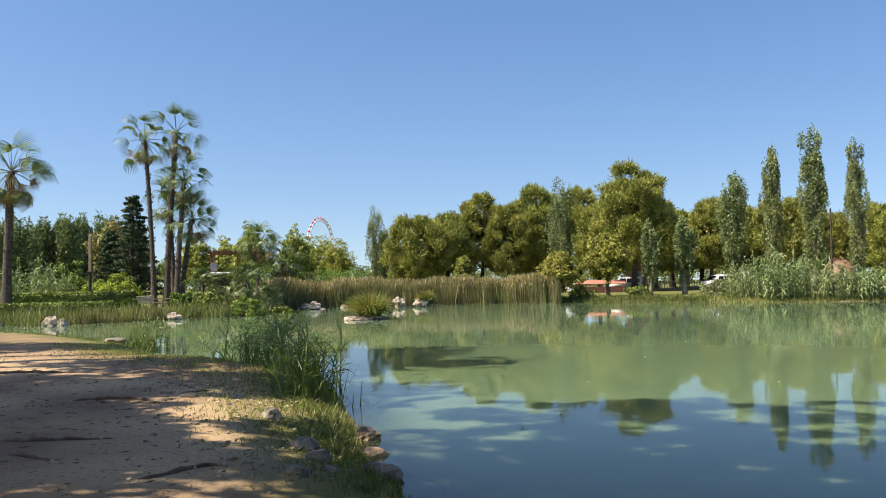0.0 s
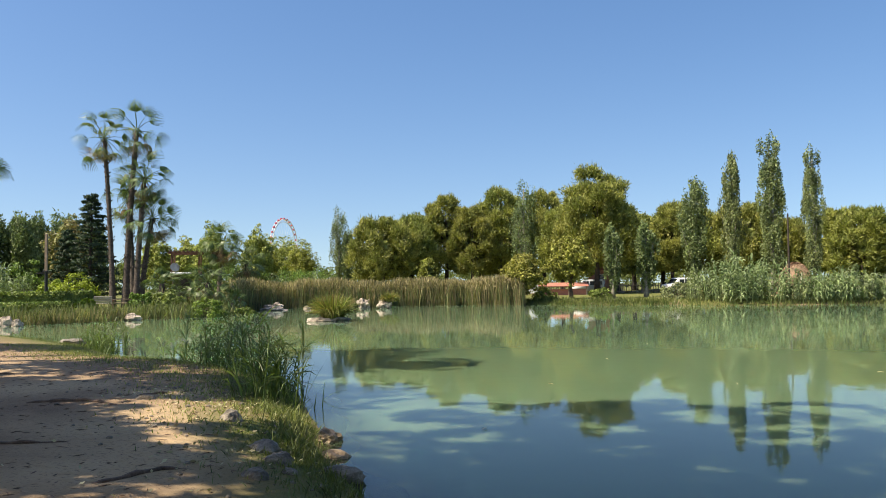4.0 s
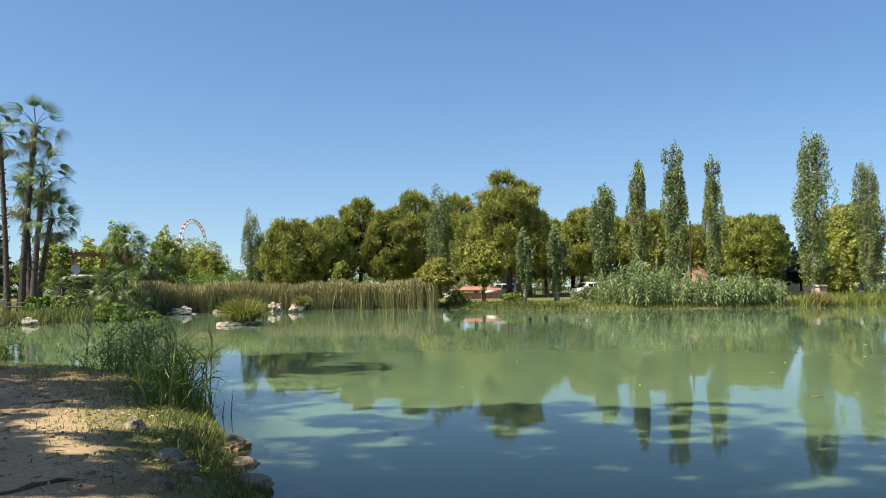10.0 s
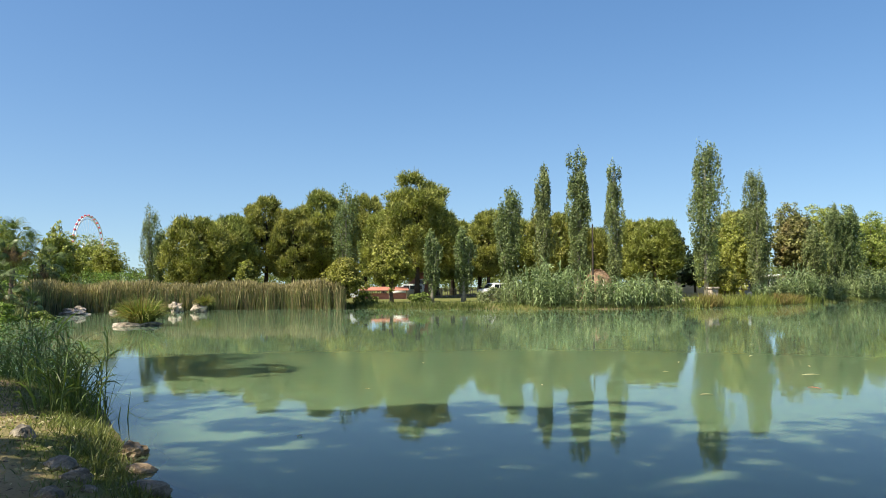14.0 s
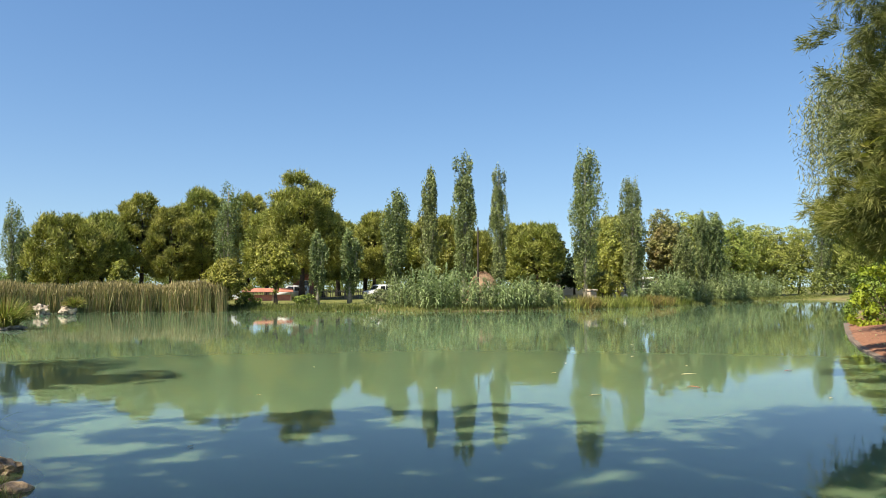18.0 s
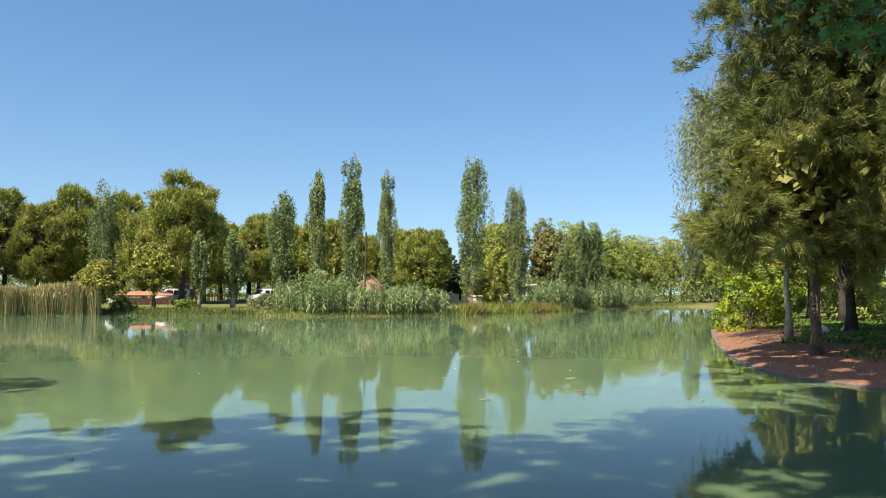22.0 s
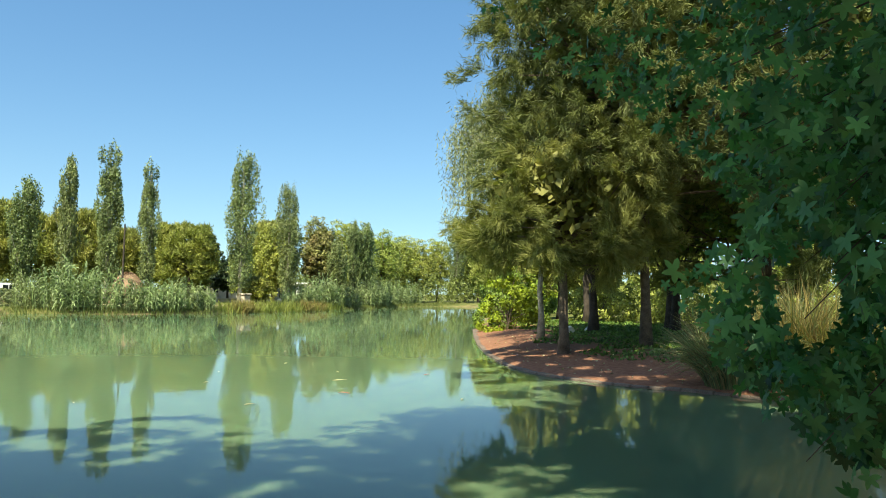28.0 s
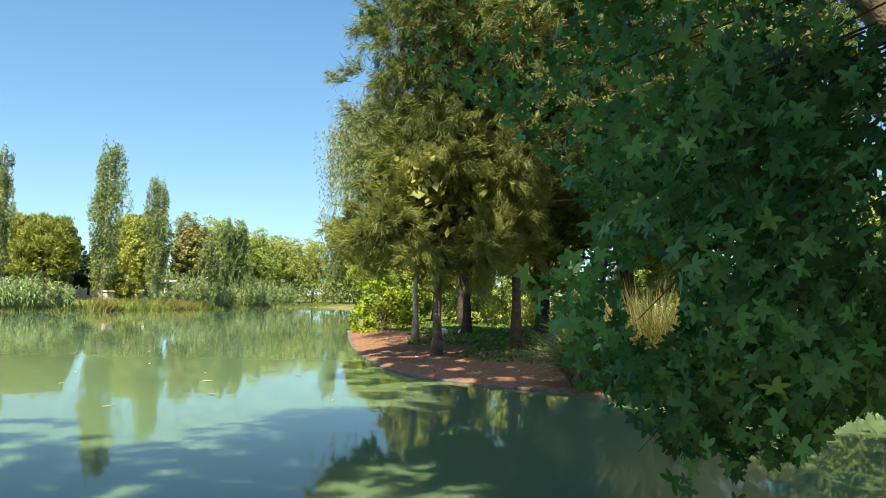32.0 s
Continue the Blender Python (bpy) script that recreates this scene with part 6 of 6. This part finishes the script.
# angles are round the trunk: 180 is towards -x, 90 towards +y
spray_set(90, 152, 190, 2.4, 3.9, 1.5, 3.2, 0.7, 46, 0.8)
spray_set(110, 126, 160, 2.7, 4.2, 1.5, 3.3, 0.7, 36, 0.8)
spray_set(70, 125, 188, 2.2, 4.0, 3.0, 4.6, 0.8, 38, 0.5)
spray_set(26, 104, 140, 3.4, 4.3, 3.9, 5.2, 0.8, 22, 0.4)
spray_set(90, 78, 116, 4.0, 6.6, 3.2, 6.0, 0.9, 26, 0.5)
spray_set(70, 105, 178, 1.6, 3.6, 1.2, 3.2, 0.7, 20, 0.8)
spray_set(30, 60, 118, 2.5, 4.2, 3.0, 6.0, 0.8, 18, 0.5)
spray_set(48, 134, 154, 2.3, 3.7, 1.9, 2.7, 0.6, 42, 0.8)
spray_set(84, 116, 170, 2.2, 4.3, 3.0, 4.9, 0.8, 40, 0.5)
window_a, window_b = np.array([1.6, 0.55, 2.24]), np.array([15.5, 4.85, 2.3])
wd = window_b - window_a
pos, owner = [], []
for p, a, L, cnt, drop in sprays:
    k = RNG.uniform(0, 1, cnt)[:, None]
    d = np.array([cos(a), sin(a), -drop])
    q = p + d * L * k + RNG.normal(size=(cnt, 3)) * [0.12, 0.12, 0.1]
    pos.append(q)
    owner.append(np.full(cnt, len(arms)))
    root_p = Vector((GX + cos(a) * 0.3, GY + sin(a) * 0.3, max(2.4, min(10.5, p[2] + 0.6))))
    arms.append((root_p, Vector(p), Vector(p + d * L)))
pos = np.concatenate(pos)
# an open gap between two hanging branches, along the sight line to the pampas
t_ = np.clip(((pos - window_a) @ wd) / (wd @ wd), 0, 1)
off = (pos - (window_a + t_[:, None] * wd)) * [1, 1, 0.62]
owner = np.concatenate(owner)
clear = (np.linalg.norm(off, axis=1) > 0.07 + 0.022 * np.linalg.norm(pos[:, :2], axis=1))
# trimmed by camera bearing: low skirt at the bank, thin higher twigs over water
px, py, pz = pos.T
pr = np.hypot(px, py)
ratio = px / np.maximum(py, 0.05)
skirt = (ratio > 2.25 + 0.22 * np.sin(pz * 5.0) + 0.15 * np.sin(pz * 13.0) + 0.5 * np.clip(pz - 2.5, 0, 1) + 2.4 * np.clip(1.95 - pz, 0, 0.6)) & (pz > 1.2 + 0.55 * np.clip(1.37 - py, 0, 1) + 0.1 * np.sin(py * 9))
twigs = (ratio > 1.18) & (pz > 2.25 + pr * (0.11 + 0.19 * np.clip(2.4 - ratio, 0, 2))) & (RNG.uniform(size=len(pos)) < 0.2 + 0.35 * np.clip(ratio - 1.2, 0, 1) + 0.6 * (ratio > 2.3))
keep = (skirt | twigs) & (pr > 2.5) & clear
full = np.bincount(owner[keep], minlength=len(arms)) / np.maximum(np.bincount(owner, minlength=len(arms)), 1)
twig_geo = [tube([b + (a - b).normalized() * 0.45 + Vector((0, 0, 0.12)), b, c], [0.007, 0.005, 0.002], 4, False) for (a, b, c), u in zip(arms, full) if u > 0.85 and b.z > 1.9][::2]
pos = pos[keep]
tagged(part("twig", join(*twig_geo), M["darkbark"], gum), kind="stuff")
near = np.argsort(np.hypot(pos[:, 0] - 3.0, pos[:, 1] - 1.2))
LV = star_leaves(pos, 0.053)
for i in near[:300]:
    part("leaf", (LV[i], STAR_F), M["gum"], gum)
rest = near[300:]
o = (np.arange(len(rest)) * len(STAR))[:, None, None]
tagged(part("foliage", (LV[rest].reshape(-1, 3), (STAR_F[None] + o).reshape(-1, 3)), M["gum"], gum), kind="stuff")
# the high crown
cu = unit(RNG.normal(size=(46, 3))) * RNG.uniform(0.35, 1.0, (46, 1)) * [4.0, 4.0, 2.8] + [GX, GY, 8.8]
hu = np.repeat(cu, 100, 0) + RNG.normal(size=(46 * 100, 3)) * [0.6, 0.6, 0.4]
o = (np.arange(len(hu)) * len(STAR))[:, None, None]
tagged(part("crown", (star_leaves(hu, 0.16).reshape(-1, 3), (STAR_F[None] + o).reshape(-1, 3)), M["gum"], gum), kind="stuff")
part("limb", limbs_to(cu[::3], 4.5, 10.0, 0.08, (GX, GY)), M["darkbark"], gum)
# stout bough seen against the light
part("bough", tube([(GX, GY, 4.6), (5.4, 0.2, 4.5), (4.6, 1.3, 4.25), (4.2, 2.2, 4.2)], [0.1, 0.075, 0.05, 0.02], 8), M["darkbark"], gum, "bare dark bough", True)

# ---------------------------------------------------------------- tall trees round the camera, which shade bank and water


def shade_tree(x, y, h, w, cx, cy, leaves=6500, low=0.5):
    t = thing("tall_pine", pose(x, y, ground_z(x, y) - 0.05), "tall pine behind the bank casting dappled shade", "pine tree", "tall bank pines")
    part("trunk", trunk_geo(h * 0.9, 0.3, (cx - x, cy - y), wob=0.2, n=10), M["bark"], t, "", True)
    d = unit(RNG.normal(size=(34, 3)))
    c = d * RNG.uniform(0.3, 1, (34, 1)) * [w * 0.5, w * 0.5, h * (1 - low) * 0.5] + [cx - x, cy - y, h * (low + (1 - low) * 0.5)]
    part("branch", limbs_to(c[::2], h * low, h * 0.85, 0.07, (0.8 * (cx - x), 0.8 * (cy - y))), M["bark"], t)
    q = unit(RNG.normal(size=(34 * 7, 3)))
    sub = np.repeat(c, 7, 0) + q * w * 0.11
    part("crown", clumps(sub, 0.45, leaves // len(sub), 0.4, up=0.2, outward=q), M["nearpine"], t)


# crown x, y, underside, top, width, foot x, y, leaves for each square metre of crown plan
for cx, cy, z0, z1, w, fx, fy, dense in (
    (-10.4, 5.1, 7.5, 10.5, 3.2, -12.6, 3.2, 420), (-11.3, 7.2, 7.5, 10.5, 2.8, -13.4, 5.4, 400), (-13.4, 20.4, 13, 17, 4.4, -16.0, 15.0, 130), (5.6, 5.8, 12, 16, 5.0, 7.0, -4.8, 260), (1.8, 5.0, 10, 14, 4.2, 2.4, -5.0, 190),
    (-13.7, 6.0, 8, 12, 4.8, -15.2, 4.0, 420), (-12.9, 9.4, 8, 11, 3.6, -14.8, 7.6, 380), (-14.9, 9.9, 8, 14, 5.0, -16.2, 8.3, 380), (0.8, 0.3, 9, 14, 5.4, -0.8, -4.6, 300), (-11.9, 11.4, 9, 15, 4.0, -13.6, 9.2, 170), (-19.4, 19.6, 7, 13, 5.0, -20.9, 17.6, 160),
    (-13.4, 15.0, 8, 14, 4.6, -15.2, 13.0, 190), (-12.8, 17.2, 12, 18, 5.2, -14.6, 15.2, 200), (-6.7, 6.9, 9, 17, 7.0, -8.6, 4.5, 150),
    (-7.4, 4.6, 9, 15, 6.0, -9.2, 2.0, 170), (-4.2, 3.9, 10, 16, 5.6, -6.2, 0.4, 170), (-0.9, 5.4, 12, 16, 3.4, -4.6, -2.6, 90),
    (2.1, 3.1, 13, 19, 7.2, 5.5, -4.6, 300), (4.6, 2.4, 9.5, 13, 5.4, 3.4, -4.0, 280), (1.3, 2.2, 10, 14, 4.6, 1.0, -3.6, 200), (8.3, 8.3, 13, 19, 9.0, 13.0, -3.2, 430),
    (-1.2, -1.2, 7, 13, 7.0, -3.6, -4.4, 320), (-9.5, -3.0, 6, 14, 8.0, -10.5, -5.0, 170), (-4.5, -9.0, 5, 16, 9.0, -5.0, -10.5, 160),
    (3.0, -8.5, 5, 16, 9.0, 2.6, -10.0, 160), (10.5, -8.5, 6, 17, 9.0, 10.0, -9.6, 150), (16.0, -3.5, 9, 17, 7.0, 16.5, -4.5, 150),
    (-17.0, 1.0, 6, 14, 7.0, -18.0, -0.5, 160)):
    shade_tree(fx, fy, z1, w, cx, cy, int(dense * w * w * 0.785), z0 / z1)

# ---------------------------------------------------------------- floating leaves
spots = [(9.0, 13.2, 0.14, "litter"), (11.6, 13.4, 0.16, "redleaf"), (5.4, 21.0, 0.06, "litter"), (13.2, 15.4, 0.2, "litter"), (8.0, 26.0, 0.06, "litter"), (12.0, 19.0, 0.08, "litter"), (1.2, 11.2, 0.07, "litter"), (14.5, 17.0, 0.08, "litter"), (15.0, 20.0, 0.09, "litter"), (10.4, 17.0, 0.07, "litter"), (6.6, 15.5, 0.05, "litter"), (16.0, 15.0, 0.12, "redleaf"), (12.8, 11.0, 0.1, "litter"), (3.0, 16.0, 0.05, "litter"), (18.0, 24.0, 0.1, "litter")]
for x, y, s, mt in spots:
    bm = bmesh.new()
    a = rand(0, 6.28)
    ring = [bm.verts.new((x + cos(a) * s * u - sin(a) * s * v * 0.4, y + sin(a) * s * u + cos(a) * s * v * 0.4, 0.006 + 0.02 * abs(v))) for u, v in ((-1, 0), (-0.4, 0.7), (0.3, 0.6), (1, 0), (0.4, -0.6), (-0.3, -0.7))]
    bm.faces.new(ring)
    r = bmesh.ops.extrude_face_region(bm, geom=bm.faces[:])
    bmesh.ops.translate(bm, vec=(0, 0, 0.004), verts=[g for g in r["geom"] if isinstance(g, bmesh.types.BMVert)])
    ob = part("floating_leaf", from_bm(bm), M[mt])
    tagged(ob, "dry fallen leaf floating on the water" if mt == "litter" else "reddish-brown leaf floating on the water", "leaf", "floating leaves")
